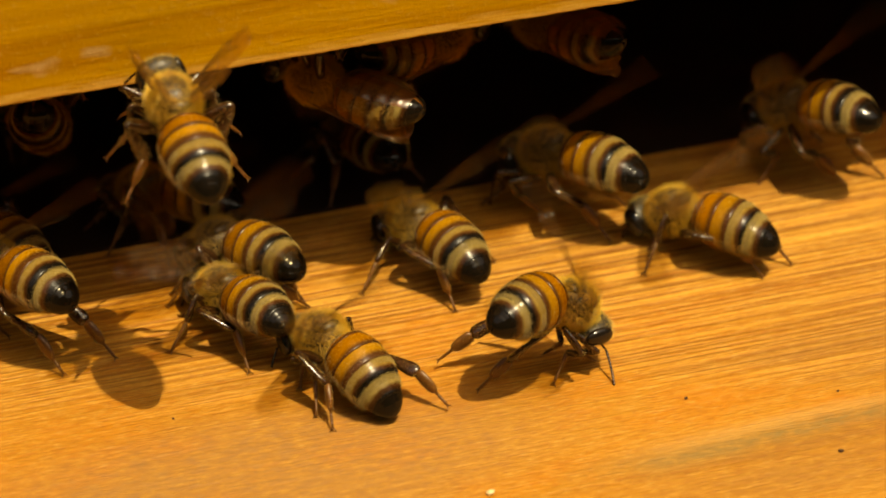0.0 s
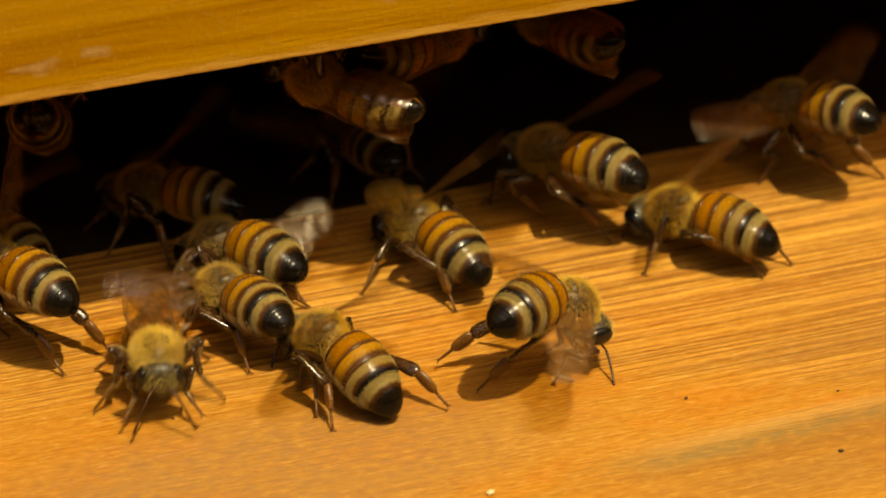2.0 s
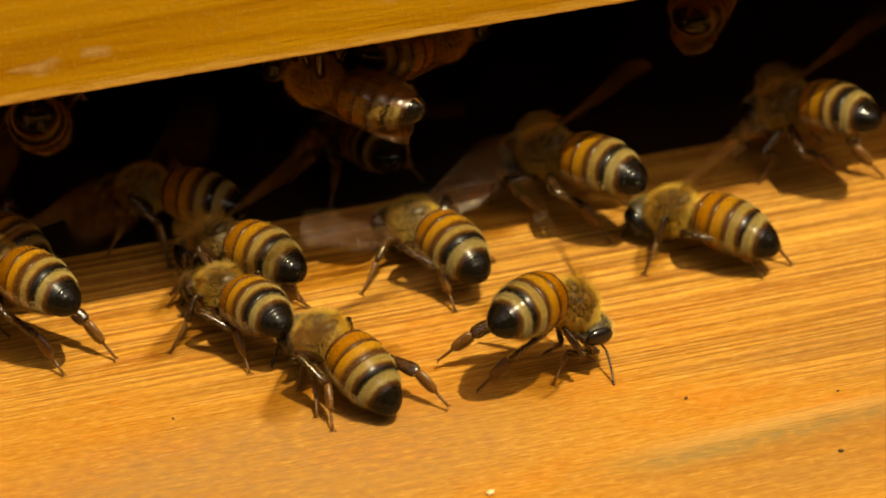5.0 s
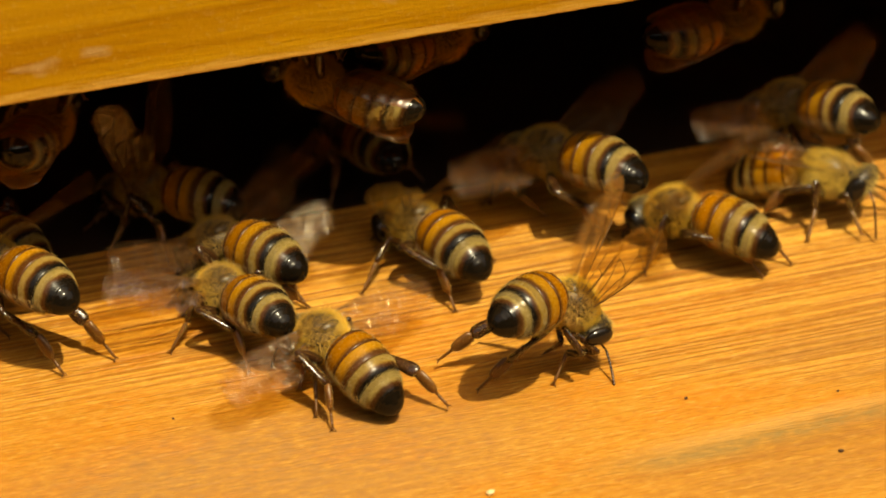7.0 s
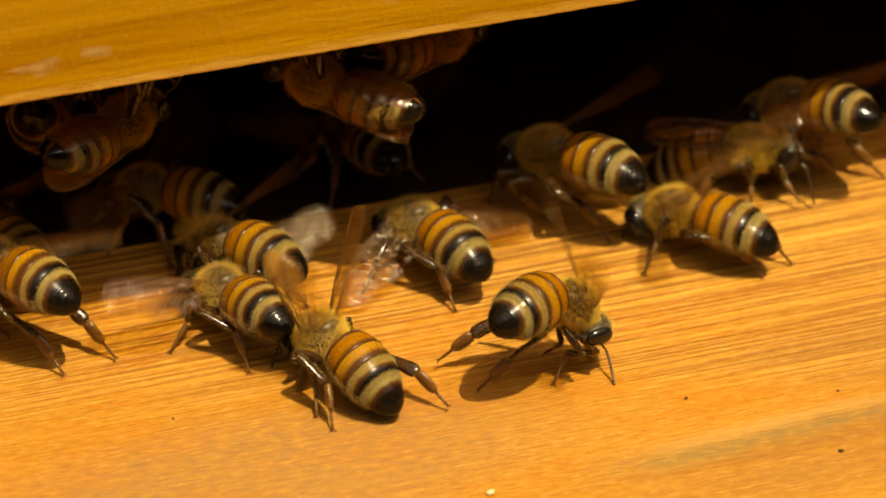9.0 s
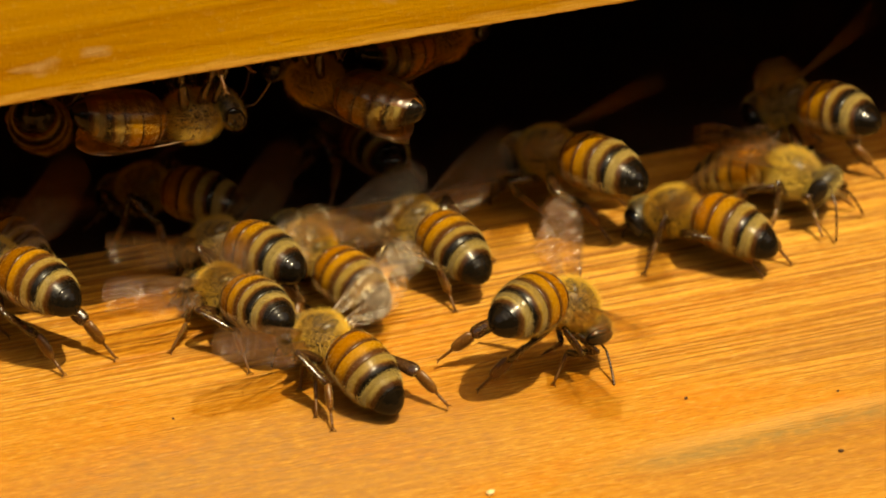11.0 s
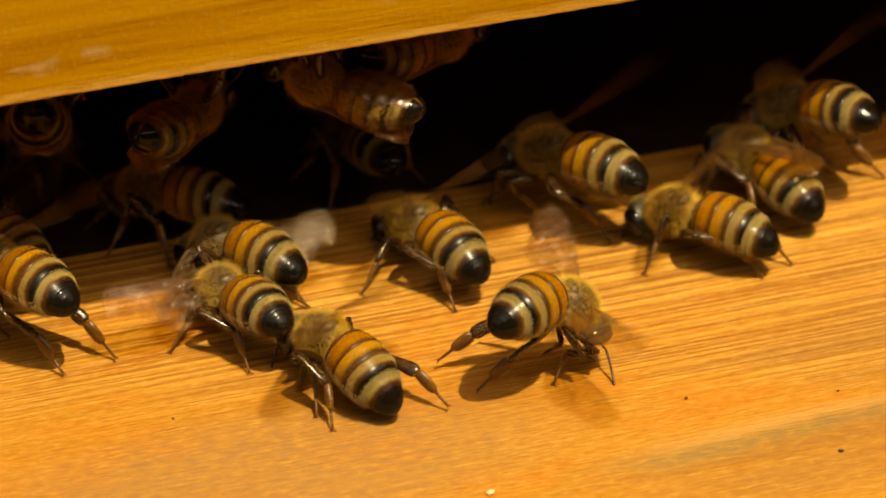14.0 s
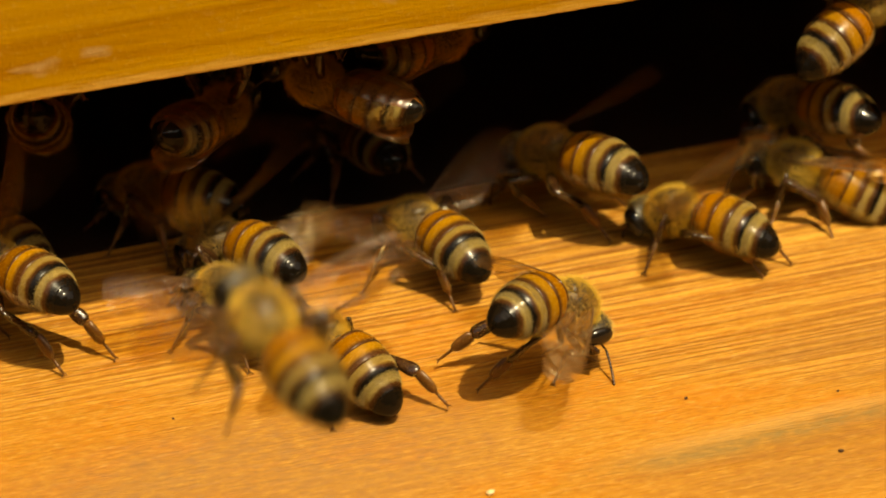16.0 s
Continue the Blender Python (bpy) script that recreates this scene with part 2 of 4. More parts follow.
M_VEIN = plain("wing_vein", (0.10, 0.045, 0.012), 0.45)
M_FUR = hair_mat("fur_golden", (0.44, 0.250, 0.022), (0.74, 0.48, 0.080))
M_FACE = hair_mat("fur_face", (0.24, 0.155, 0.035), (0.50, 0.35, 0.09))
M_FLANK = hair_mat("fuzz_flank", (0.26, 0.125, 0.010), (0.44, 0.24, 0.028))
M_FUZZ = hair_mat("fuzz_pale", (0.22, 0.148, 0.040), (0.37, 0.262, 0.084))
M_WING = wing_mat()
# near-black wood, shade put into its colour; hive inside and plinth
M_INSIDE = plain("shade_dark_wood", (0.018, 0.009, 0.004), 0.7, 0.2, 0.4, 0.5, 60.0)
# for the added walls that cut the low sky; dark, so they bounce little
M_SKYBLOCK = plain("skyblock_green", (0.04, 0.065, 0.016), 0.8, 0.3, 0.5, 0.6, 25.0)
M_SOIL = plain("soil", (0.12, 0.13, 0.05), 0.95, 0.2, 0.6, 0.5, 40.0)


# ---- mesh helpers ----
def ob_mesh(name, verts, faces, mats, uvs=None, smooth=True, index=None):
    me = bpy.data.meshes.new(name)
    me.from_pydata([tuple(c * MM for c in v) for v in verts], [], faces)
    for m in mats:
        me.materials.append(m)
    if smooth:
        me.polygons.foreach_set("use_smooth", [True] * len(me.polygons))
    if index:
        me.polygons.foreach_set("material_index", index)
    if uvs:
        layer = me.uv_layers.new(name="UVMap")
        for lp in me.loops:
            layer.data[lp.index].uv = uvs[lp.vertex_index]
    me.update()
    return me


def part(name, me, parent, m=None, label=""):
    ob = new(name, me)
    ob.parent = parent
    ob.matrix_basis = m if m is not None else Matrix()
    return tagged(ob, label)


def at(x, y, z, rx=0, ry=0, rz=0):
    """A pose from millimetres and degrees."""
    return pose(x * MM, y * MM, z * MM, rx, ry, rz)


def lerp_table(rows, s):
    for a, b in zip(rows, rows[1:]):
        if s <= b[0]:
            f = (s - a[0]) / (b[0] - a[0])
            f = f * f * (3 - 2 * f) * 0.35 + f * 0.65
            return [p + (q - p) * f for p, q in zip(a[1:], b[1:])]
    return list(rows[-1][1:])


def tube(rows, sides=8, close=True):
    """A tube along +x from rows of (x, half width y, half height z, centre y, centre z)."""
    v, f = [], []
    for x, ry, rz, cy, cz in rows:
        for k in range(sides):
            a = 2 * math.pi * k / sides
            v.append((x, cy + ry * math.cos(a), cz + rz * math.sin(a)))
    for i in range(len(rows) - 1):
        for k in range(sides):
            a, b = i * sides + k, i * sides + (k + 1) % sides
            f.append((a, b, b + sides, a + sides))
    if close:
        f.append(tuple(range(sides - 1, -1, -1)))
        f.append(tuple(range((len(rows) - 1) * sides, len(rows) * sides)))
    return v, f


def join(*pieces):
    v, f = [], []
    for pv, pf in pieces:
        o = len(v)
        v += list(pv)
        f += [tuple(i + o for i in q) for q in pf]
    return v, f


def ellipsoid(c, r, rings=14, sides=20, shape=None):
    v, f = [], []
    for i in range(rings + 1):
        t = math.pi * i / rings
        for k in range(sides):
            a = 2 * math.pi * k / sides
            p = [math.cos(t), math.sin(t) * math.cos(a), math.sin(t) * math.sin(a)]
            if shape:
                p = shape(p)
            v.append(tuple(c[j] + r[j] * p[j] for j in range(3)))
    for i in range(rings):
        for k in range(sides):
            a, b = i * sides + k, i * sides + (k + 1) % sides
            f.append((a, a + sides, b + sides, b))
    return v, f


def hairs(spots, rng, width):
    """Thin three-sided spikes. spots: root, direction, length."""
    v, f = [], []
    for root, way, ln in spots:
        way = way.normalized()
        a = way.orthogonal().normalized()
        b = way.cross(a)
        o = len(v)
        bend = Vector((rng.gauss(0, 0.14), rng.gauss(0, 0.14), rng.gauss(0, 0.14) - 0.05)) * ln
        for k in range(3):
            t = 2.094 * k
            v.append(tuple(root + (a * math.cos(t) + b * math.sin(t)) * width))
        v.append(tuple(root + way * ln + bend))
        for k in range(3):
            f.append((o + k, o + (k + 1) % 3, o + 3))
    return v, f


# ---- the hive ----
JOINT = 7.6  # the landing board meets the hive floor here, whose near-black stands in for shade


def bevelled_box(name, lo, hi, mat, parent=None, m=None, bevel=0.6):
    bm = bmesh.new()
    bmesh.ops.create_cube(bm, size=1.0)
    for v in bm.verts:
        for k in range(3):
            v.co[k] = (lo[k] if v.co[k] < 0 else hi[k]) * MM
    bmesh.ops.bevel(bm, geom=bm.edges[:], offset=bevel * MM, segments=2, affect="EDGES")
    me = bpy.data.meshes.new(name)
    bm.to_mesh(me)
    bm.free()
    me.materials.append(mat)
    ob = new(name, me)
    ob.parent = parent
    if m is not None:
        ob.matrix_basis = m
    return ob


def landing_board():
    """One sheet of sawn pine, its surface faintly ridged along the grain."""
    ys = [-70 + i * 0.22 for i in range(int((69.6 + JOINT) / 0.22) + 1)] + [JOINT]
    xs = [-200, -120, -70] + [-60 + 6 * i for i in range(21)] + [70, 120, 200]
    v, f = [], []
    for y in ys:
        for x in xs:
            n = noise.noise(Vector((x * 0.02, y * 1.9, 0.0))) * 0.03 + noise.noise(Vector((x * 0.01, y * 0.25, 5.0))) * 0.05
            v.append((x, y, n if -60 < y < 45 else 0.0))
    w = len(xs)
    for j in range(len(ys) - 1):
        for i in range(w - 1):
            a = j * w + i
            f.append((a, a + 1, a + 1 + w, a + w))
    # front lip and underside
    o = len(v)
    for x in xs:
        v.append((x, -70, -20))
    for x in xs:
        v.append((x, JOINT, -20))
    for i in range(w - 1):
        f.append((o + i, o + i + 1, i + 1, i))
        f.append((o + w + i, o + w + i + 1, o + i + 1, o + i))
    ob = new("landing_board", ob_mesh("landing_board", v, f, [M_BOARD]))
    return tagged(ob, "honey-coloured sawn pine landing board with fine ridged grain", "board", kind="structure")


def front_wall():
    """The wall over the entrance: its lower edge is a little ragged from the saw."""
    xs = [-200, -90] + [-60 + 0.25 * i for i in range(481)] + [90, 200]
    prof = [(WALL_Y + 20, GAP), (WALL_Y + 0.5, GAP), (WALL_Y + 0.05, GAP + 0.04), (WALL_Y, GAP + 0.16), (WALL_Y, GAP + 3.0), (WALL_Y, 240), (WALL_Y + 20, 240)]
    v, f = [], []
    for x in xs:
        r = noise.noise(Vector((x * 0.5, 2.0, 0.0))) * 0.06 + noise.noise(Vector((x * 5.0, 7.0, 0.0))) * 0.05
        for k, (y, z) in enumerate(prof):
            amt = (0.0, 0.6, 1.0, 0.5, 0.0, 0.0, 0.0)[k]
            v.append((x, y, z + r * amt))
    n = len(prof)
    for i in range(len(xs) - 1):
        for k in range(n):
            a, b = i * n + k, i * n + (k + 1) % n
            f.append((a, b, b + n, a + n))
    f.append(tuple(range(n)))
    f.append(tuple(range((len(xs) - 1) * n + n - 1, (len(xs) - 1) * n - 1, -1)))
    me = ob_mesh("wall_front", v, f, [M_WALL], smooth=False)
    return tagged(new("wall_front", me), "planed honey-coloured pine hive wall over the dark entrance slot", "wall", kind="structure")


def hive_shell():
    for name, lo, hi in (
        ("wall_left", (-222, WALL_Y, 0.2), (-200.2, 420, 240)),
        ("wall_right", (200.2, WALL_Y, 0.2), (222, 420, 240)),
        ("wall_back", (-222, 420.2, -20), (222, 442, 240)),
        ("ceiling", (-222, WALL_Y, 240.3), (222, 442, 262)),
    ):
        tagged(bevelled_box(name, lo, hi, M_INSIDE), "pine hive box panel, made dark to deepen the inside shade", "wall", kind="structure")
    # the floor's colour carries the deep shade of the slot
    tagged(bevelled_box("floor", (-222, JOINT + 0.15, -20), (222, 420, 0.0), M_INSIDE, bevel=0.3), "hive floor made nearly black in place of the entrance shade", "floor", kind="structure")
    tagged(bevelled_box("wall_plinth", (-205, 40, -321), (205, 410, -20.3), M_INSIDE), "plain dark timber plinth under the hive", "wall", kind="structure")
    ground = new("ground", ob_mesh("ground", [(-60000, -60000, -320), (60000, -60000, -320), (60000, 60000, -320), (-60000, 60000, -320)], [(0, 1, 2, 3)], [M_SOIL]))
    # unseen ring of walls, added to keep low sky light out of the slot
    for name, lo, hi in (
        ("wall_hedge_front", (-4000, -2500, -320), (4000, -2200, 2300)), ("wall_hedge_back", (-4000, 4000, -320), (4000, 4300, 2300)),
        ("wall_hedge_left", (-4300, -4300, -320), (-4001, 4300, 2300)), ("wall_hedge_right", (4001, -4300, -320), (4300, 4300, 2300)),
    ):
        tagged(bevelled_box(name, lo, hi, M_SKYBLOCK, bevel=40), "unseen green wall added to cut low sky light", "hedge", kind="structure")
    tagged(ground, "dry grassy ground under the hive", "ground", kind="structure")


landing_board()
front_wall()
hive_shell()


# ---- the honeybee: shared meshes ----
ABD = [  # along the abdomen: half width, half height above, half height below, drop of the centre line
    (0.0, 0.55, 0.50, 0.50, 0.0), (0.25, 1.30, 1.2, 1.0, 0.0), (0.7, 1.95, 1.82, 1.45, -0.02), (1.4, 2.32, 2.15, 1.68, -0.05),
    (2.4, 2.45, 2.28, 1.75, -0.10), (3.4, 2.42, 2.24, 1.72, -0.18), (4.4, 2.22, 2.04, 1.6, -0.30), (5.3, 1.80, 1.64, 1.34, -0.46),
    (6.1, 1.38, 1.25, 1.08, -0.60), (6.5, 1.05, 0.95, 0.86, -0.67), (6.8, 0.68, 0.60, 0.58, -0.72), (6.94, 0.32, 0.28, 0.28, -0.76), (7.0, 0.02, 0.02, 0.02, -0.77),
]
TERGITES = [(0.06, 0.98), (0.86, 2.36), (2.22, 3.66), (3.52, 4.90), (4.76, 6.16), (6.0, 7.0)]


def abd_point(s, a, swell=0.0):
    """A point of the abdomen's skin: s back from the waist, a round it from the top."""
    w, hu, hd, c = lerp_table(ABD, s)
    w, hu, hd = w * 0.88, hu * 0.90, hd * 0.94
    y, z = math.sin(a), math.cos(a)
    return Vector((-s, y * (w + swell), c + z * ((hu if z > 0 else hd) + swell)))


def abdomen_core():
    v, f = [], []
    n = 24
    ss = [0.0, 0.15, 0.4, 0.8, 1.2, 1.7, 1.75, 2.4, 2.9, 2.95, 3.5, 4.0, 4.05, 4.6, 5.0, 5.05, 5.6, 6.1, 6.4, 6.6, 6.72]
    for i, s in enumerate(ss):
        step = -0.09 if i in (6, 9, 12, 15) or s > 6.3 else -0.04
        for k in range(n):
            v.append(tuple(abd_point(s, 2 * math.pi * k / n, step)))
    for i in range(len(ss) - 1):
        for k in range(n):
            a, b = i * n + k, i * n + (k + 1) % n
            f.append((a, b, b + n, a + n))
    f.append(tuple(range(n - 1, -1, -1)))
    f.append(tuple(range((len(ss) - 1) * n, len(ss) * n)))
    return ob_mesh("abdomen", v, f, [M_BELLY])


def tergite_mesh(k):
    """One overlapping back plate, wrapped two thirds round the abdomen, with a rolled hind edge."""
    s0, s1 = TERGITES[k]
    rows, n, reach = (9 if k < 5 else 15), 30, (2.25 if k < 5 else 3.0)
    v, f, uv = [], [], []
    for i in range(rows):
        t = i / (rows - 1)
        s = s0 + (s1 - s0) * t
        sw = 0.015 + (0.05 if k < 4 else 0.035) * min(1.0, t * 1.6) if k < 5 else 0.04 * (1 - t * t)
        for j in range(n + 1):
            a = reach * (2 * j / n - 1)
            v.append(tuple(abd_point(s, a, sw)))
            uv.append((j / n, t))
    # the rolled edge and inner face
    for j in range(n + 1):
        a = reach * (2 * j / n - 1)
        v.append(tuple(abd_point(s1 - 0.02, a, -0.03 if k < 5 else -0.01)))
        uv.append((j / n, 1.0))
    for i in range(rows):
        for j in range(n):
            a = i * (n + 1) + j
            f.append((a, a + 1, a + n + 2, a + n + 1))
    return ob_mesh("tergite", v, f, [M_TERG[k]], uv)


def abdomen_fuzz():
    """Pale bands of short hair on the hind plates and a thin halo of longer hair."""
    rng = random.Random(11)
    spots = []

    def grow(count, s0, s1, reach, ln, lift):
        for _ in range(count):
            s, a = rng.uniform(s0, s1), rng.uniform(-reach, reach)
            p = abd_point(s, a, 0.03)
            out = Vector((0, math.sin(a), math.cos(a)))
            spots.append((p, Vector((-1, 0, 0)) + out * rng.uniform(lift * 0.5, lift * 1.4) + Vector((0, rng.gauss(0, 0.15), 0)), ln * rng.uniform(0.6, 1.3)))

    grow(700, 0.1, 0.6, 2.1, 0.42, 1.2)
    grow(1400, 3.50, 4.04, 2.2, 0.20, 0.3)
    grow(1400, 4.74, 5.24, 2.2, 0.20, 0.3)
    grow(350, 0.7, 3.3, 2.3, 0.24, 0.7)
    banded = len(spots)
    for _ in range(2900):
        s, a = rng.uniform(0.3, 5.2), rng.choice((-1, 1)) * rng.uniform(1.5, 2.9)
        spots.append((abd_point(s, a, 0.03), Vector((-1.3, math.sin(a), math.cos(a))), rng.uniform(0.15, 0.45)))
    index = [0 if k < banded else 1 for k in range(len(spots)) for _ in range(3)]
    return ob_mesh("fuzz", *hairs(spots, rng, 0.011), [M_FUZZ, M_FLANK], smooth=False, index=index)


def thorax_shape(p):
    x, y, z = p
    return [x, y * (1 - 0.10 * x), z * (1 - 0.06 * x) + (0.08 if z > 0 else 0.0) * (1 - x * x)]


THORAX_R = (1.95, 1.60, 1.60)


def thorax_mesh():
    v, f = ellipsoid((0, 0, 0), THORAX_R, 16, 24, thorax_shape)
    scut = ellipsoid((-1.25, 0, 0.95), (0.55, 0.95, 0.5), 8, 12)
    waist = tube([(-2.3, 0.42, 0.42, 0, -0.15), (-1.7, 0.7, 0.7, 0, -0.1)], 10)
    return ob_mesh("thorax", *join((v, f), scut, waist), [M_THORAX])


def sphere_spots(rng, count, r, lo, hi, shape=None, keep=None, back=0.4):
    spots = []
    while len(spots) < count:
        d = Vector((rng.gauss(0, 1), rng.gauss(0, 1), rng.gauss(0, 1))).normalized()
        if keep and not keep(d, rng):
            continue
        q = shape(list(d)) if shape else d
        p = Vector((q[0] * r[0], q[1] * r[1], q[2] * r[2])) * 0.985
        nrm = Vector((d.x / r[0], d.y / r[1], d.z / r[2])).normalized()
        spots.append((p, nrm + Vector((-back, 0, 0)) + Vector((rng.gauss(0, 0.25), rng.gauss(0, 0.25), rng.gauss(0, 0.25))), rng.uniform(lo, hi)))
    return spots


def thorax_fur():
    rng = random.Random(5)

    def keep(d, r):
        dark_saddle = d.z > 0.45 and abs(d.y) < 0.52 and -0.5 < d.x < 0.55
        return r.random() < (0.42 if dark_saddle else 1.0)

    spots = sphere_spots(rng, 9500, THORAX_R, 0.30, 0.72, thorax_shape, keep, 0.6)
    return ob_mesh("fur", *hairs(spots, rng, 0.015), [M_FUR], smooth=False)


HEAD_R = (0.85, 1.72, 1.55)


def head_shape(p):
    x, y, z = p
    low = max(0.0, -z)
    return [x * (1 + 0.15 * z), y * (1 - 0.45 * low * low), z * (1.05 if z < 0 else 0.92)]


def head_mesh():
    v, f = ellipsoid((0, 0, 0), HEAD_R, 14, 22, head_shape)
    snout = ellipsoid((0.28, 0, -1.45), (0.42, 0.62, 0.5), 8, 12)
    jaws = [ellipsoid((0.38, sgn * 0.34, -1.88), (0.2, 0.24, 0.42), 6, 8) for sgn in (-1, 1)]
    neck = tube([(-1.2, 0.5, 0.5, 0, 0.1), (-0.5, 0.6, 0.6, 0, 0.1)], 10)
    return ob_mesh("head", *join((v, f), snout, *jaws, neck), [M_HEAD])


def head_fur():
    rng = random.Random(8)
    spots = sphere_spots(rng, 1900, HEAD_R, 0.15, 0.42, head_shape, lambda d, r: not (abs(d.y) > 0.72 and d.z > -0.5), 0.0)
    return ob_mesh("fur", *hairs(spots, rng, 0.013), [M_FACE], smooth=False)


def eye_mesh():
    def bean(p):
        x, y, z = p
        return [x, y * (1 - 0.12 * z), z + 0.1 * (1 - z * z)]
    return ob_mesh("eye", *ellipsoid((0, 0, 0), (0.70, 0.43, 1.14), 14, 18, bean), [M_EYE])


def antenna_mesh():
    scape = tube([(0, 0.1, 0.1, 0, 0), (0.15, 0.075, 0.075, 0, 0), (1.1, 0.085, 0.085, 0, 0.25), (1.2, 0.06, 0.06, 0, 0.27)], 6)
    rows = []
    for i in range(11):
        x = 1.18 + i * 0.235
        for dx, r in ((0.0, 0.085), (0.10, 0.105), (0.2, 0.105), (0.225, 0.085)):
            k = (x + dx - 1.18)
            rows.append((x + dx * 0.98, r, r, 0.0, 0.27 - 0.20 * k - 0.05 * k * k))
    return ob_mesh("antenna", *join(scape, tube(rows, 6)), [M_LEG])


def limb(name, rows, mat, spikes=0, seed=1):
    v, f = tube([(x, a, b, 0, 0) for x, a, b in rows], 10)
    skin = len(f)
    if spikes:
        rng = random.Random(seed)
        ln, spots = rows[-1][0], []
        for _ in range(spikes):
            x, t = rng.uniform(0.05, 0.97) * ln, rng.uniform(0, 6.28)
            a, b = lerp_table(rows, x)
            spots.append((Vector((x, math.cos(t) * a * 0.95, math.sin(t) * b * 0.95)), Vector((0.9, math.cos(t), math.sin(t))), rng.uniform(0.12, 0.42)))
        v, f = join((v, f), hairs(spots, rng, 0.011))
    return ob_mesh(name, v, f, [mat, M_FACE], index=[0] * skin + [1] * (len(f) - skin))


LEG_LEN = {1: (2.35, 1.75, 2.1), 2: (2.5, 2.05, 2.5), 3: (2.9, 3.1, 3.3)}


def leg_meshes():
    made = {}
    for k, (a, b, c) in LEG_LEN.items():
        w = {1: 0.29, 2: 0.31, 3: 0.42}[k]
        fem = limb("leg", [(0, 0.2, 0.2), (0.3, w * 0.8, w * 0.9), (a * 0.45, w, w * 1.15), (a * 0.72, w * 0.86, w * 0.95), (a * 0.92, w * 0.66, w * 0.7), (a, 0.22, 0.22), (a + 0.1, 0.10, 0.10)], M_LEG, 55, k)
        if k == 3:  # the broad, flat pollen shin
            tib = limb("tibia", [(0, 0.18, 0.2), (0.4, 0.2, 0.32), (b * 0.25, 0.24, 0.37), (b * 0.5, 0.27, 0.45), (b * 0.8, 0.29, 0.55), (b * 0.93, 0.27, 0.52), (b, 0.21, 0.38), (b + 0.1, 0.10, 0.18)], M_LEG, 130, 7)
            bas = 1.9
            rows = [(-0.06, 0.12, 0.20), (0.06, 0.22, 0.36), (0.2, 0.27, 0.47), (bas * 0.5, 0.28, 0.52), (bas * 0.8, 0.25, 0.46), (bas * 0.94, 0.19, 0.32), (bas, 0.12, 0.19)]
        else:
            tib = limb("tibia", [(-0.05, 0.12, 0.14), (0.12, 0.19, 0.21), (b * 0.4, 0.23, 0.27), (b * 0.85, 0.23, 0.28), (b * 0.96, 0.18, 0.21), (b + 0.06, 0.09, 0.1)], M_LEG, 55, k + 4)
            bas = c * 0.52
            rows = [(0, 0.11, 0.13), (0.12, 0.16, 0.19), (bas * 0.9, 0.14, 0.16), (bas, 0.08, 0.09)]
        x = bas
        small = (c - bas - 0.3) / 4
        for i in range(4):
            rows += [(x + 0.02, 0.09, 0.10), (x + small * 0.8, 0.13, 0.14), (x + small, 0.09, 0.09)]
            x += small
        rows += [(x + 0.02, 0.08, 0.08), (x + 0.25, 0.13, 0.10), (x + 0.3, 0.1, 0.06)]
        claws = [tube([(x + 0.22, 0.05, 0.05, sgn * 0.1, 0), (x + 0.38, 0.045, 0.045, sgn * 0.22, 0.0), (x + 0.46, 0.015, 0.015, sgn * 0.26, -0.12)], 5) for sgn in (-1, 1)]
        rng = random.Random(20 + k)
        spots = []
        for _ in range(110):
            px, t = rng.uniform(0.05, 0.95) * bas, rng.uniform(0, 6.28)
            ra, rb = lerp_table(rows, px)
            spots.append((Vector((px, math.cos(t) * ra, math.sin(t) * rb)), Vector((0.9, math.cos(t), math.sin(t))), rng.uniform(0.1, 0.25)))
        body, fringe = join(tube([(p, q, r, 0, 0) for p, q, r in rows], 9), *claws), hairs(spots, rng, 0.011)
        index = [0] * len(body[1]) + [1] * len(fringe[1])
        made[k] = (fem, tib, ob_mesh("tarsus", *join(body, fringe), [M_TARSUS, M_FACE], index=index))
    return made


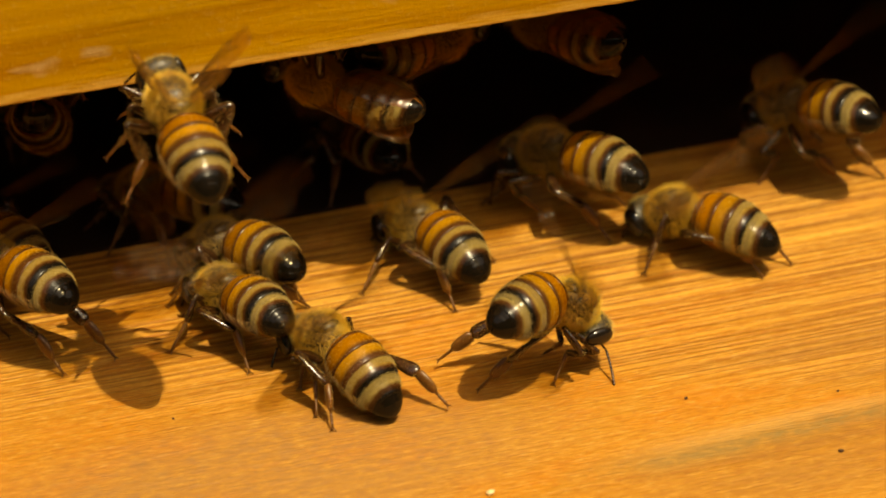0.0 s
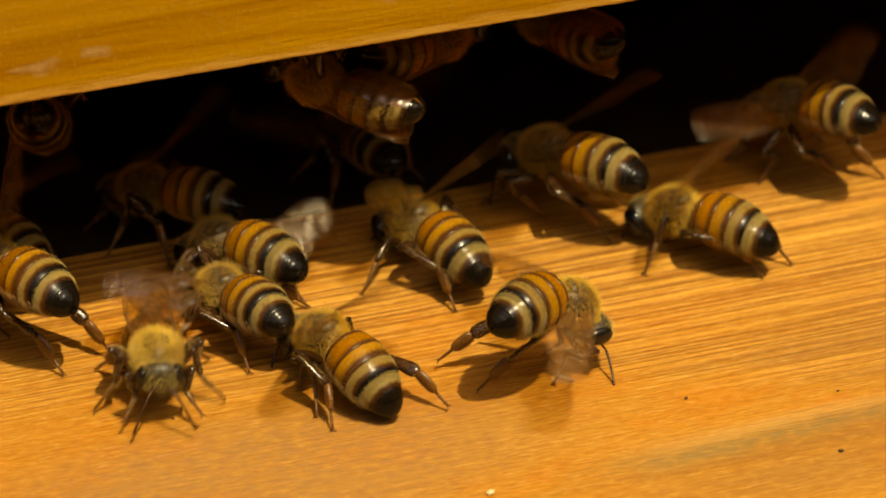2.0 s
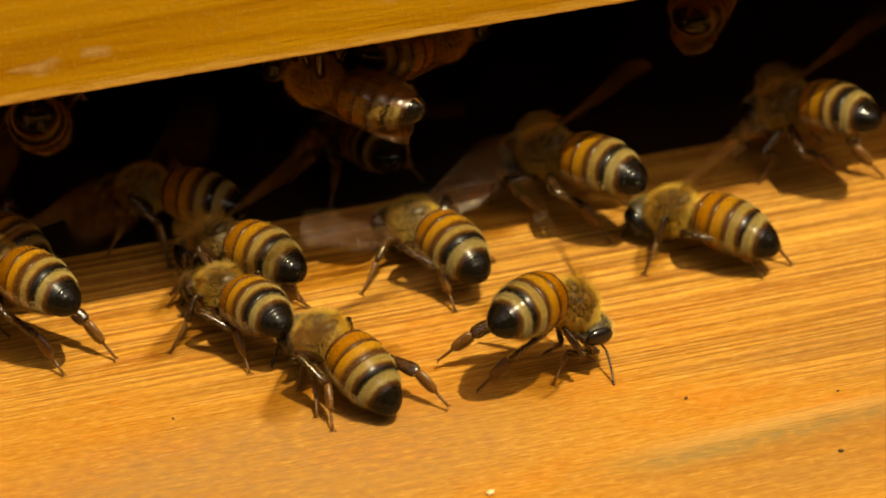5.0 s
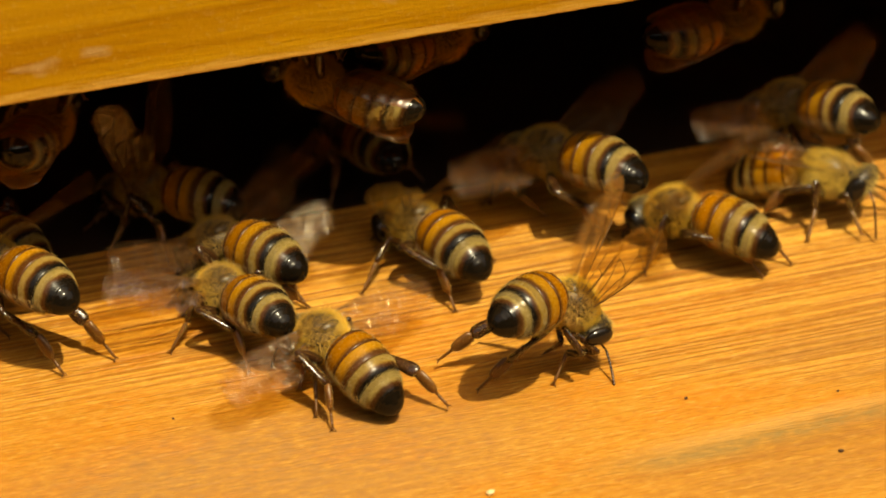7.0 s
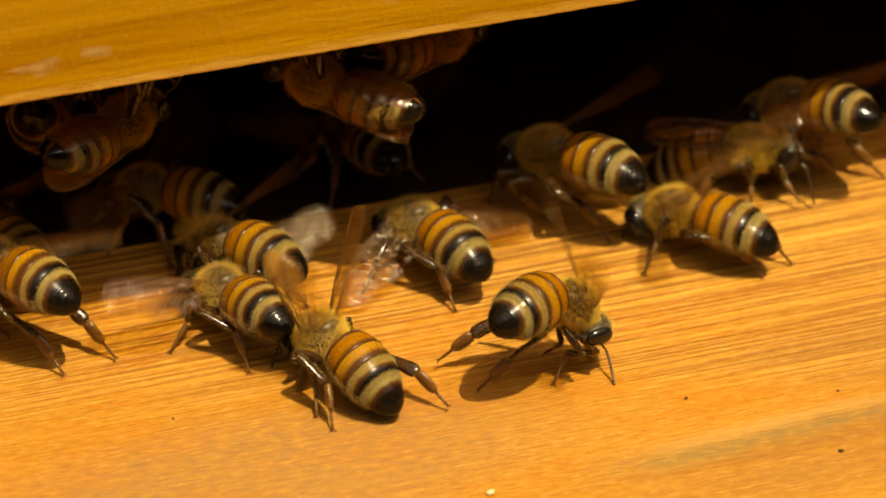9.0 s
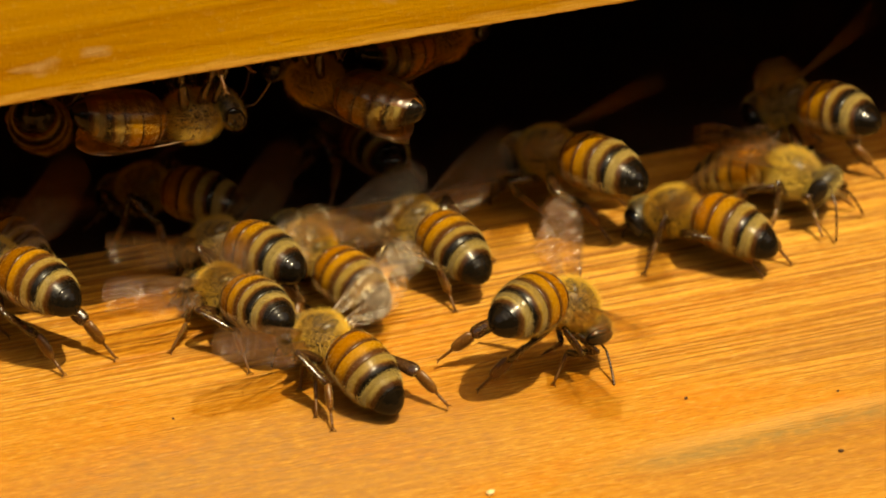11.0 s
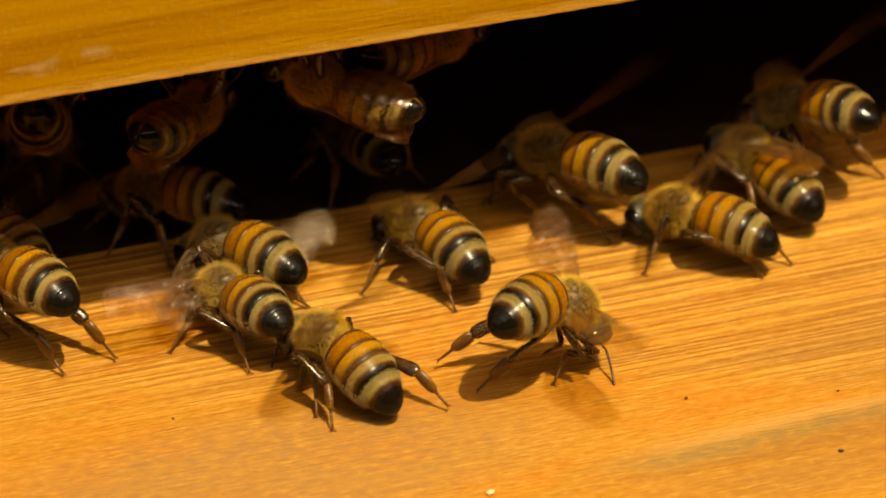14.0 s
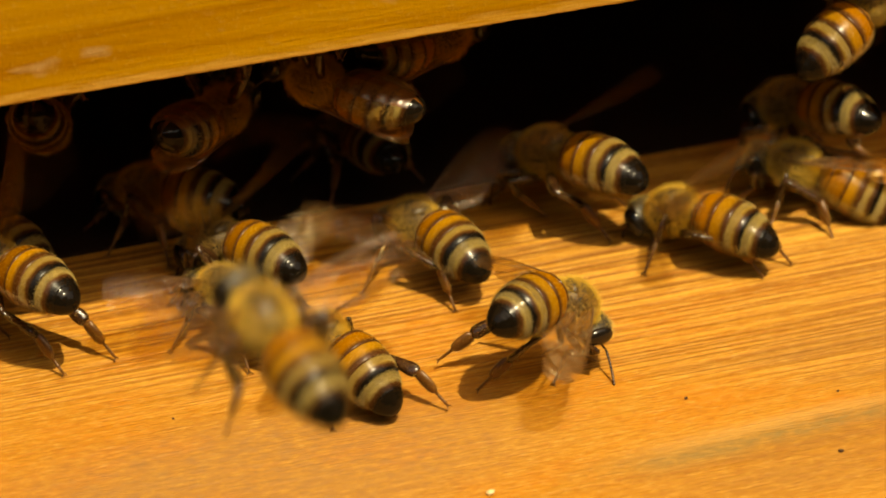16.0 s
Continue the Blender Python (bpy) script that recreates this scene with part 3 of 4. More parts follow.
def wing_mesh(name, side, length, chord, hind):
    """A thin closed membrane with veins; the leading edge faces forward."""
    n, m = 22, 7

    def edge(t):
        if hind:
            lead = 0.10 * math.sin(math.pi * t)
            width = chord * (0.22 + 0.78 * math.sin(math.pi * min(1, t * 0.92 + 0.05)) ** 0.8)
        else:
            lead = 0.18 * math.sin(math.pi * t) - 0.25 * t * t
            width = chord * (0.14 + 0.86 * min(1.0, t * 1.45) ** 0.9)
        if t > 0.78:
            k = (t - 0.78) / 0.22
            w2 = width * math.sqrt(max(0.0, 1 - k * k * 0.985))
            lead -= (width - w2) * (0.55 if not hind else 0.45)
            width = w2
        return lead, width

    def surf(t, u):
        lead, width = edge(t)
        z = 0.10 * math.sin(u * math.pi) + 0.05 * math.sin(u * 14) * (1 - t) - 0.35 * t * t * u
        return (lead - width * u, side * length * t, z)

    v, f = [], []
    for top in (0.5, -0.5):
        for i in range(n + 1):
            for j in range(m + 1):
                x, y, z = surf(i / n, j / m)
                v.append((x, y, z + top * 0.03))
    o = (n + 1) * (m + 1)
    for i in range(n):
        for j in range(m):
            a = i * (m + 1) + j
            f.append((a, a + 1, a + m + 2, a + m + 1))
            f.append((o + a, o + a + m + 1, o + a + m + 2, o + a + 1))
    rim = [i * (m + 1) for i in range(n + 1)] + [n * (m + 1) + j for j in range(1, m + 1)]
    rim += [i * (m + 1) + m for i in range(n - 1, -1, -1)] + list(range(m - 1, 0, -1))
    for a, b in zip(rim, rim[1:] + rim[:1]):
        f.append((a, b, o + b, o + a))
    lines = [[(0.0, 0.02), (0.3, 0.02), (0.62, 0.03)], [(0.0, 0.1), (0.3, 0.13), (0.6, 0.08), (0.9, 0.12)], [(0.02, 0.4), (0.25, 0.42), (0.45, 0.36), (0.68, 0.45), (0.82, 0.62)],
             [(0.3, 0.13), (0.36, 0.28), (0.45, 0.36)], [(0.05, 0.7), (0.3, 0.72), (0.52, 0.86)], [(0.45, 0.36), (0.5, 0.6), (0.52, 0.86)], [(0.6, 0.08), (0.66, 0.25), (0.68, 0.45)]]
    if hind:
        lines = [[(0.0, 0.05), (0.4, 0.06), (0.75, 0.1)], [(0.05, 0.45), (0.4, 0.4), (0.7, 0.5)], [(0.4, 0.06), (0.45, 0.25), (0.4, 0.4)]]
    veins = []
    for q, ln in enumerate(lines):
        rad = 0.06 if q == 0 else 0.032
        pts = [Vector(surf(*p)) for p in ln]
        vv, vf = [], []
        for k, c in enumerate(pts):
            way = (pts[min(k + 1, len(pts) - 1)] - pts[max(k - 1, 0)]).normalized()
            s1 = way.orthogonal().normalized()
            s2 = way.cross(s1)
            for i in range(5):
                t = 2 * math.pi * i / 5
                vv.append(tuple(c + s1 * math.cos(t) * rad + s2 * math.sin(t) * rad))
        for k in range(len(pts) - 1):
            for i in range(5):
                vf.append((k * 5 + i, k * 5 + (i + 1) % 5, k * 5 + 5 + (i + 1) % 5, k * 5 + 5 + i))
        veins.append(ob_mesh("vein", vv, vf, [M_VEIN]))
    return ob_mesh(name, v, f, [M_WING]), veins


ME = {
    "abdomen": abdomen_core(), "fuzz": abdomen_fuzz(), "thorax": thorax_mesh(), "tfur": thorax_fur(), "head": head_mesh(), "hfur": head_fur(),
    "eye": eye_mesh(), "antenna": antenna_mesh(),
}
TERG_ME = [tergite_mesh(k) for k in range(6)]
LEG_ME = leg_meshes()
FORE = {s: wing_mesh("forewing", s, 8.6, 2.9, False) for s in (1, -1)}
HIND = {s: wing_mesh("hindwing", s, 6.0, 1.75, True) for s in (1, -1)}
HIPS = {1: (1.15, 0.75, -1.35), 2: (0.0, 0.95, -1.5), 3: (-1.15, 1.2, -1.2)}
STANCE = {1: (3.7, 2.5), 2: (0.3, 4.8), 3: (-4.6, 4.0)}
WING_ROOT = (0.35, 1.35, 1.0)


def frame_of(origin, way, up):
    """A pose at origin with x along way and z as near up as may be."""
    x = way.normalized()
    y = up.cross(x)
    y = y.normalized() if y.length > 1e-4 else x.orthogonal().normalized()
    z = x.cross(y)
    m = Matrix((x, y, z)).transposed().to_4x4()
    m.translation = origin * MM
    return m


def leg_pose(k, side, foot, up, lift=0.0):
    """Poses of the three parts of a leg from the hip to a foot; all in the bee's own space."""
    a, b, c = LEG_LEN[k]
    hip = Vector((HIPS[k][0], HIPS[k][1] * side, HIPS[k][2]))
    out = foot - hip
    flat = out - up * out.dot(up)
    flat = flat.normalized() if flat.length > 0.1 else Vector((0, side, 0))
    toe = (flat * 0.72 - up * 0.70).normalized()
    ankle = foot - toe * (c + 0.1)
    reach = ankle - hip
    d = min(max(reach.length, abs(a - b) + 0.1), (a + b) * 0.995)
    way = reach.normalized()
    ankle = hip + way * d
    pole = up * (0.75 if k == 3 else 1.0) + Vector((0, side, 0)) * (1.3 if k == 3 else 0.6) + Vector(({1: 0.2, 2: 0.0, 3: -0.3}[k], 0, 0))
    pole = (pole - way * pole.dot(way)).normalized()
    ca = (a * a + d * d - b * b) / (2 * a * d)
    knee = hip + way * (a * ca) + pole * (a * math.sqrt(max(0.0, 1 - ca * ca)))
    return frame_of(hip, knee - hip, pole), frame_of(knee, ankle - knee, pole), frame_of(ankle, foot - ankle, up)


def wing_pose(side, lift, sweep, twist):
    return at(WING_ROOT[0], WING_ROOT[1] * side, WING_ROOT[2]) @ pose(0, 0, 0, 0, 0, sweep * side) @ pose(0, 0, 0, lift * side, 0, 0) @ pose(0, 0, 0, 0, twist, 0)


def stroke(side, ph):
    """The wing pair's pose at a phase of its beat: 0 is up, pi is down."""
    return wing_pose(side, 20 + 46 * math.cos(ph), 20 + 22 * math.sin(ph), -10 + 30 * math.sin(ph + 0.5))


def bee(body, size=1.0, abdomen=(0, 12), head=(0, -28), feet=None, up=None, feelers=((35, 25), (-35, 25)), wings="fan", label="", group="bees on the landing board"):
    """One worker bee. body: pose of its thorax. feet: {'L1': point in its own space, ...}. Returns the root and its wings."""
    root = new("honeybee")
    root.empty_display_size = 0.002
    root.rotation_mode = "QUATERNION"
    root.matrix_basis = body
    tagged(root, label or "honeybee worker with orange and dark banded abdomen fanning its wings", "bee", group)
    k = Matrix.Diagonal((size, size, size, 1))
    up = up or body.to_3x3().inverted() @ Vector((0, 0, 1))
    th = part("thorax", ME["thorax"], root, k, "thorax thick with golden fur")
    part("fur", ME["tfur"], th)
    ab = part("abdomen", ME["abdomen"], root, k @ at(-2.0, 0, -0.1) @ pose(0, 0, 0, 0, -abdomen[1], abdomen[0]), "banded orange and black abdomen")
    for me in TERG_ME:
        part("tergite", me, ab)
    part("fuzz", ME["fuzz"], ab)
    hd = part("head", ME["head"], root, k @ at(2.55, 0, -0.35) @ pose(0, 0, 0, 0, -head[1], head[0]))
    part("fur", ME["hfur"], hd)
    for s in (1, -1):
        part("eye", ME["eye"], hd, at(0.05, s * 1.34, 0.12) @ pose(0, 0, 0, s * 14, 0, 0), "dark glossy eye")
        yaw, dip = feelers[0 if s > 0 else 1]
        part("antenna", ME["antenna"], hd, at(0.72, s * 0.35, 0.25) @ pose(0, 0, 0, 0, dip, yaw))
    legs = {}
    for s, side in (("L", 1), ("R", -1)):
        for n in (1, 2, 3):
            key = s + str(n)
            foot = (feet or {}).get(key)
            if foot is None:
                x, y = STANCE[n]
                foot = Vector((x, y * side, -3.4))
            pf, pt, ps = leg_pose(n, side, foot / size, up)
            fem = part("leg", LEG_ME[n][0], root, k @ pf)
            tib = part("tibia", LEG_ME[n][1], fem, pf.inverted() @ pt)
            tar = part("tarsus", LEG_ME[n][2], fem, pf.inverted() @ ps)
            legs[key] = (fem, tib, tar)
    pair = {}
    for s in (1, -1):
        m = stroke(s, 0.6) if wings == "fan" else wing_pose(s, 5 + 3 * s, 87 + 2 * s, -4)
        tail = hind_at(s, wings)
        for name, (me, veins), mm in (("forewing", FORE[s], m), ("hindwing", HIND[s], m @ tail)):
            w = part(name, me, root, k @ mm, "clear amber-tinted wing with brown veins")
            for vm in veins:
                part("vein", vm, w)
            pair[s, name] = w
    return {"root": root, "abdomen": ab, "wings": pair, "legs": legs, "size": size, "body": body}


def hind_at(s, wings):
    """Where the hind wing sits behind the fore wing."""
    return at(-1.0 if wings == "fan" else -0.8, s * 0.15, -0.12) @ pose(0, 0, 0, 0, 0, s * (14 if wings == "fan" else 4))


def own(body, p):
    """A place on the board or elsewhere (millimetres), in a bee's own space."""
    return (body.inverted() @ (Vector(p) * MM)) / MM


FANNING = []


def floor_bee(pos, yaw, pitch, abdomen, size, feet=None, **kw):
    """A bee that stands on the board. feet: places on the board."""
    body = at(*pos, 0, -pitch, yaw)
    flat = at(*pos, 0, 0, yaw)
    spots = {}
    for s, side in (("L", 1), ("R", -1)):
        for n in (1, 2, 3):
            p = (feet or {}).get(s + str(n))
            if p is None:
                x, y = STANCE[n]
                q = flat @ (Vector((x, y * side, 0)) * MM * size) / MM
                p = (q.x, q.y)
            spots[s + str(n)] = own(body, (p[0], p[1], 0.12))
    b = bee(body, size, abdomen, feet=spots, **kw)
    if kw.get("wings", "fan") == "fan":
        FANNING.append(b)
    return b


# ---- the bees that stay ----
floor_bee((-33.7, 0.2, 5.6), 119, -20, (-2, 14), 1.02, dict(L3=(-30.4, -7.3), R3=(-26.4, -6.6), L2=(-32.9, -1.4)))
floor_bee((-16.97, 0.96, 3.41), 120, -30, (-2, 22), 1.01, dict(R3=(-11.7, -4.5), L1=(-20.7, 0.3)))
floor_bee((-18.02, -4.11, 2.90), 106, -17, (1, 4), 0.97, dict(L2=(-22.7, -6.9), L3=(-18.0, -11.2), L1=(-20.5, -2.5), R3=(-11.6, -4.3)))
floor_bee((-13.20, -12.56, 3.2), 115, -16, (-5, 31), 0.98, dict(L2=(-15.1, -17.7), L3=(-14.5, -19.6), R3=(-5.9, -20.1), L1=(-15.2, -14.0)), feelers=((50, 30), (-35, 25)))
floor_bee((-2.31, 0.01, 2.80), 110, -21, (-4, 20), 1.01, dict(L2=(-7.6, -4.1), L3=(-1.8, -8.4), L1=(-4.9, 1.3)))
floor_bee((3.74, -17.55, 5.4), 0, -48, (39, 30), 0.97, dict(R3=(-3.6, -18.2), R2=(1.7, -19.2), R1=(5.5, -17.2), L3=(-6.0, -14.5), L2=(-1.8, -12.1), L1=(2.4, -15.3)), feelers=((25, -10), (-45, -25)), head=(0, -52))
floor_bee((16.23, -4.54, 2.80), 130, -19, (-3, 19), 1.00, dict(L2=(12.7, -8.1), L3=(20.9, -11.2), R3=(23.5, -10.3), L1=(14.2, -5.4)))
floor_bee((8.9, 2.7, 5.1), 119, -18, (2, 8), 1.06, dict(L2=(8.7, 1.7), L3=(12.0, -3.3)))
floor_bee((28.0, 2.6, 5.6), 116, -26, (1, 9), 1.02, dict(L2=(25.3, 0.9), L3=(31.6, -1.6), R3=(34.7, -1.4)))
INNER = "honeybee worker in the deep shade of the hive entrance, fanning"
floor_bee((-20.09, 9.75, 3.40), 134, -18, (1, 11), 1.00, label=INNER, group="bees inside the hive")
floor_bee((-3.2, 13.0, 3.40), 100, -23, (-4, 8), 1.00, label=INNER, group="bees inside the hive")
floor_bee((-33.0, 9.4, 3.4), 115, -10, (0, 8), 0.98, label=INNER, group="bees inside the hive")


# ---- bees under the wall's edge ----
def hanging_bee(pos, yaw, dip, abdomen=(0, 0), **kw):
    """A bee upside down on the underside of the front wall, or, deeper in, holding to its neighbours."""
    body = at(*pos, 180, dip, yaw)
    feet = {}
    for s, side in (("L", 1), ("R", -1)):
        for n in (1, 2, 3):
            x, y = STANCE[n]
            q = body @ (Vector((x * 0.9, y * side * 0.85, 0)) * MM) / MM
            feet[s + str(n)] = own(body, (q.x, max(q.y, WALL_Y + 0.4), pos[2] + 4.3))
    return bee(body, 1.0, abdomen, feet=feet, wings="rest", group="bees hanging under the wall", **kw)


hanging_bee((-9.1, 2.0, 15.2), 134, -8, label="honeybee hanging upside down under the wall, abdomen tip in the sun")
hanging_bee((-26.8, 11.3, 9.1), 72, 33, (0, 0), label="honeybee hanging in shade under the wall with curled abdomen")
hanging_bee((1.6, 4.6, 15.4), 28, 8, label="honeybee hanging in shade under the wall, legs drawn up")


# ---- bees that come and go ----
WALKERS, FLYERS = [], []
GOLD = "golden honeybee with banded abdomen"


def walker(rows, steps, **kw):
    """A bee that walks over the board. steps: the times between which its legs go."""
    b = floor_bee((0, 0, 3.4), 0, 0, kw.pop("abdomen", (0, 14)), 1.0, wings="rest", **kw)
    WALKERS.append((b, rows, steps))


def flyer(rows, beat=True, **kw):
    """A bee on the wing, its legs trailing; it lands where its rows do."""
    feet = {s + str(n): Vector(p) for s, side in (("L", 1), ("R", -1)) for n, p in ((1, (2.4, 2.8 * side, -3.6)), (2, (-1.0, 4.8 * side, -3.6)), (3, (-4.4, 4.4 * side, -4.4)))}
    b = bee(Matrix(), 1.0, (0, -10), feet=feet, up=Vector((0.2, 0, 1)), group="bees in flight", **kw)
    FLYERS.append((b, rows, beat))


def hanger(rows, **kw):
    b = hanging_bee((0, 10, 17.6), 0, 0, **kw)
    WALKERS.append((b, rows, [(r[0], q[0]) for r, q in zip(rows, rows[1:])]))
    return b


# one comes in on the wing, alights by its neighbours and walks in
flyer([
    (0.0, at(-22.7, -11.0, 23.2, 0, -20, 92)), (0.034, at(-22.5, -10.9, 23.0, 0, -20, 92)), (0.1, at(-13.8, -8.0, 17.0, 0, -30, 75)), (0.2, at(-9.3, -4.8, 14.0, 0, -45, 85)), (0.3, at(-10.6, -3.0, 13.0, 0, -36, 68)),
    (0.4, at(0.9, -3.5, 10.0, 0, -37, 77)), (0.5, at(-1.4, -2.4, 8.2, 0, -12, 117)), (0.6, at(-1.6, 1.0, 6.9, 0, 8, 105)), (0.7, at(-2.3, 5.0, 5.2, 0, 8, 110)),
    (0.9, at(-9.0, 12.0, 3.6, 0, 0, 130)), (1.4, at(-12.0, 30.0, 3.6, 0, 0, 110)), (2.0, at(-12.0, 62.0, 3.6, 0, 0, 100)), (16.0, at(-12.0, 63.0, 3.6, 0, 0, 95))],
    label=GOLD + " alighting and going into the hive")
# one walks out past its neighbours, turns on the board and flies off
walker([
    (0.0, at(-27.0, 26.0, 3.4, 0, 0, 300)), (0.5, at(-26.5, 4.5, 3.3, 0, 0, 315)), (0.7, at(-24.3, -1.7, 3.3, 0, 0, 322)), (0.9, at(-24.7, -4.0, 3.3, 0, 3, 319)), (1.1, at(-25.9, -3.5, 3.3, 0, 0, 316)),
    (1.3, at(-25.3, -5.2, 3.5, 0, 0, 302)), (1.5, at(-22.2, -8.0, 3.8, 0, -6, 283)), (1.7, at(-20.9, -10.6, 3.8, 0, -6, 285)), (1.9, at(-23.6, -9.8, 3.8, 0, -6, 268)),
    (2.0, at(-24.9, -12.2, 3.8, 0, -7, 260)), (2.2, at(-27.6, -15.4, 3.8, 0, -7, 232)), (2.4, at(-30.6, -18.8, 4.0, 0, -10, 216)), (2.5, at(-33.0, -19.6, 4.0, 0, -10, 212)),
    (2.7, at(-32.7, -19.8, 4.0, 0, -10, 212)), (2.9, at(-32.8, -20.0, 4.6, 0, -16, 196)), (3.0, at(-33.6, -20.4, 6.4, 0, -26, 184)), (3.1, at(-28.8, -8.5, 13.0, 0, -25, 130)), (3.2, at(-45.0, -14.0, 22.0, 0, -25, 140)),
    (3.3, at(-60.0, -20.0, 30.0, 0, -25, 150)), (4.0, at(-460.0, -120.0, -315.4, 0, 0, 160)), (16.0, at(-465.0, -125.0, -315.4, 0, 0, 160))],
    [(0.0, 1.0), (1.3, 2.9)], abdomen=(0, 22), label=GOLD + " walking over the board with folded wings")
# one that stays about the far end of the board
walker([
    (0.0, at(70.0, -30.0, 3.4, 0, 0, 300)), (5.5, at(70.0, -30.0, 3.4, 0, 0, 300)), (6.3, at(35.3, -8.9, 3.4, 0, -10, 300)), (6.5, at(34.0, -7.2, 3.4, 0, -10, 302)), (6.7, at(32.4, -5.6, 3.4, 0, -4, 312)),
    (7.0, at(28.8, -4.2, 3.4, 0, -6, 312)), (7.5, at(28.6, -3.6, 3.4, 0, -6, 310)), (8.0, at(27.1, -2.4, 3.4, 0, -8, 320)), (8.5, at(26.3, -0.6, 3.4, 0, -8, 320)), (9.0, at(24.8, 0.8, 3.4, 0, -8, 328)),
    (10.2, at(25.4, -2.0, 3.4, 0, -8, 318)), (11.3, at(26.4, -3.5, 3.4, 0, -4, 308)), (11.5, at(26.4, -3.5, 3.4, 0, -4, 308)), (12.0, at(25.8, -2.8, 3.4, 0, -4, 312)), (12.5, at(25.9, -2.8, 3.4, 0, -4, 308)),
    (13.0, at(26.8, -1.9, 3.4, 0, -6, 310)), (13.25, at(26.6, -0.9, 3.4, 0, 0, 350)), (13.5, at(26.4, 0.1, 3.4, 0, 4, 392)), (13.8, at(26.4, 0.8, 3.4, 0, 6, 430)), (14.0, at(24.1, 0.7, 3.4, 0, 8, 466)),
    (14.5, at(25.7, -0.6, 3.4, 0, 2, 474)), (15.0, at(26.4, -0.9, 3.4, 0, -4, 505)), (15.5, at(27.3, -1.4, 3.4, 0, 4, 472)), (16.0, at(26.7, -2.2, 3.4, 0, -6, 505))],
    [(5.5, 7.0), (7.5, 9.0), (12.6, 14.5), (14.6, 16.0)], label=GOLD + " moving about the sunny board")
# one comes out along the wall side near the end, and flies off
walker([
    (0.0, at(-22.0, 64.0, 3.4, 0, 0, 280)), (13.2, at(-22.0, 64.0, 3.4, 0, 0, 280)), (13.8, at(-26.0, 40.0, 3.4, 0, 0, 290)), (14.0, at(-26.0, 20.0, 3.4, 0, 0, 300)), (14.25, at(-25.3, 0.4, 3.3, 0, 0, 325)), (14.5, at(-26.0, -3.0, 3.3, 0, 0, 322)),
    (14.75, at(-25.0, -6.0, 3.5, 0, -2, 298)), (15.0, at(-21.9, -10.6, 3.8, 0, -6, 281)), (15.2, at(-21.8, -9.6, 3.4, 0, -5, 318)), (15.3, at(-10.2, -37.0, 27.0, 0, -8, 318)), (15.4, at(4.0, -34.0, 42.0, 0, -12, 375)),
    (15.5, at(11.9, -8.6, 28.6, 0, -22, 425)), (15.65, at(10.0, -40.0, 62.0, 0, -20, 425)), (16.0, at(470.0, -120.0, -315.4, 0, 0, 425))],
    [(13.2, 15.2)], abdomen=(0, 22), label=GOLD + " leaving the hive over the board")
# guards that walk along the underside of the wall
hanger([
    (0.0, at(-42.2, 11.6, 13.8, 180, 8, 60)), (6.4, at(-38.2, 7.6, 13.8, 180, 8, 60)), (7.0, at(-28.0, 4.6, 13.8, 180, 10, 60)), (7.5, at(-24.9, 4.0, 13.8, 180, 10, 50)), (8.0, at(-23.4, 3.5, 13.8, 180, 10, 42)),
    (8.5, at(-21.9, 2.2, 13.8, 180, 9, 24)), (9.0, at(-22.7, 2.8, 13.8, 180, 3, 37)), (10.2, at(-20.1, -0.8, 15.7, 180, 5, 30)), (11.3, at(-18.1, -2.8, 16.5, 180, 8, 352)), (11.5, at(-17.4, -3.1, 16.5, 180, 8, 349)),
    (12.0, at(-20.1, 0.6, 14.5, 180, 10, 45)), (12.5, at(-17.7, 4.4, 12.3, 180, 6, 41)), (13.0, at(-17.8, 4.1, 12.3, 180, 9, 44)), (14.5, at(-16.6, 5.7, 12.3, 180, 9, 51)), (15.0, at(-18.8, 5.6, 13.8, 180, 6, 68)),
    (16.0, at(-15.2, 4.5, 12.3, 180, 10, 45))], label=GOLD + " clinging upside down under the wall's edge")
hanger([
    (0.0, at(9.7, 7.0, 13.8, 180, 6, 115)), (1.5, at(10.1, 6.9, 13.8, 180, 5, 111)), (3.0, at(12.2, 8.8, 13.8, 180, 5, 92)), (3.5, at(19.6, 6.3, 13.8, 180, 0, 43)), (4.0, at(22.1, 8.2, 13.8, 180, 4, 55)),
    (6.5, at(27.4, 8.1, 13.8, 180, 0, 34)), (7.0, at(23.8, 2.6, 14.3, 180, 0, 18)), (7.5, at(24.0, 2.2, 14.3, 180, 3, 28)), (8.0, at(31.8, 11.6, 13.8, 180, 3, 40)), (9.0, at(41.8, 25.6, 13.8, 180, 3, 60)),
    (16.0, at(45.8, 33.6, 13.8, 180, 3, 60))], label=GOLD + " clinging in the shade under the wall")
# bees on the wing
AWAY_L, AWAY_R = at(-430, -160, -315.4, 0, 0, 60), at(430, -170, -315.4, 0, 0, 120)  # in the grass beside the hive
flyer([
    (0.0, AWAY_R), (10.9, AWAY_R), (11.2, at(30.0, -40.0, 30.0, 0, -10, 100)), (11.3, at(-6.1, -31.7, 19.5, 0, -20, 95)), (11.4, at(-24.9, -29.2, 29.6, 0, 6, 100)), (11.5, at(-24.1, -11.2, 12.0, 0, -50, 84)), (11.534, at(-24.2, -11.3, 11.8, 0, -50, 84)),
    (11.6, at(-28.6, -10.7, 6.5, 0, -16, 88)), (11.8, at(-32.0, -4.8, 5.4, 0, 0, 95)), (11.9, at(-35.0, -3.6, 5.2, 0, 0, 110)), (12.1, at(-52.0, 0.0, 5.2, 0, 0, 130)), (12.6, at(-80.0, -25.0, 5.2, 0, 0, 150)),
    (16.0, at(-80.0, -25.0, 5.2, 0, 0, 150))], label=GOLD + " coming in to land")
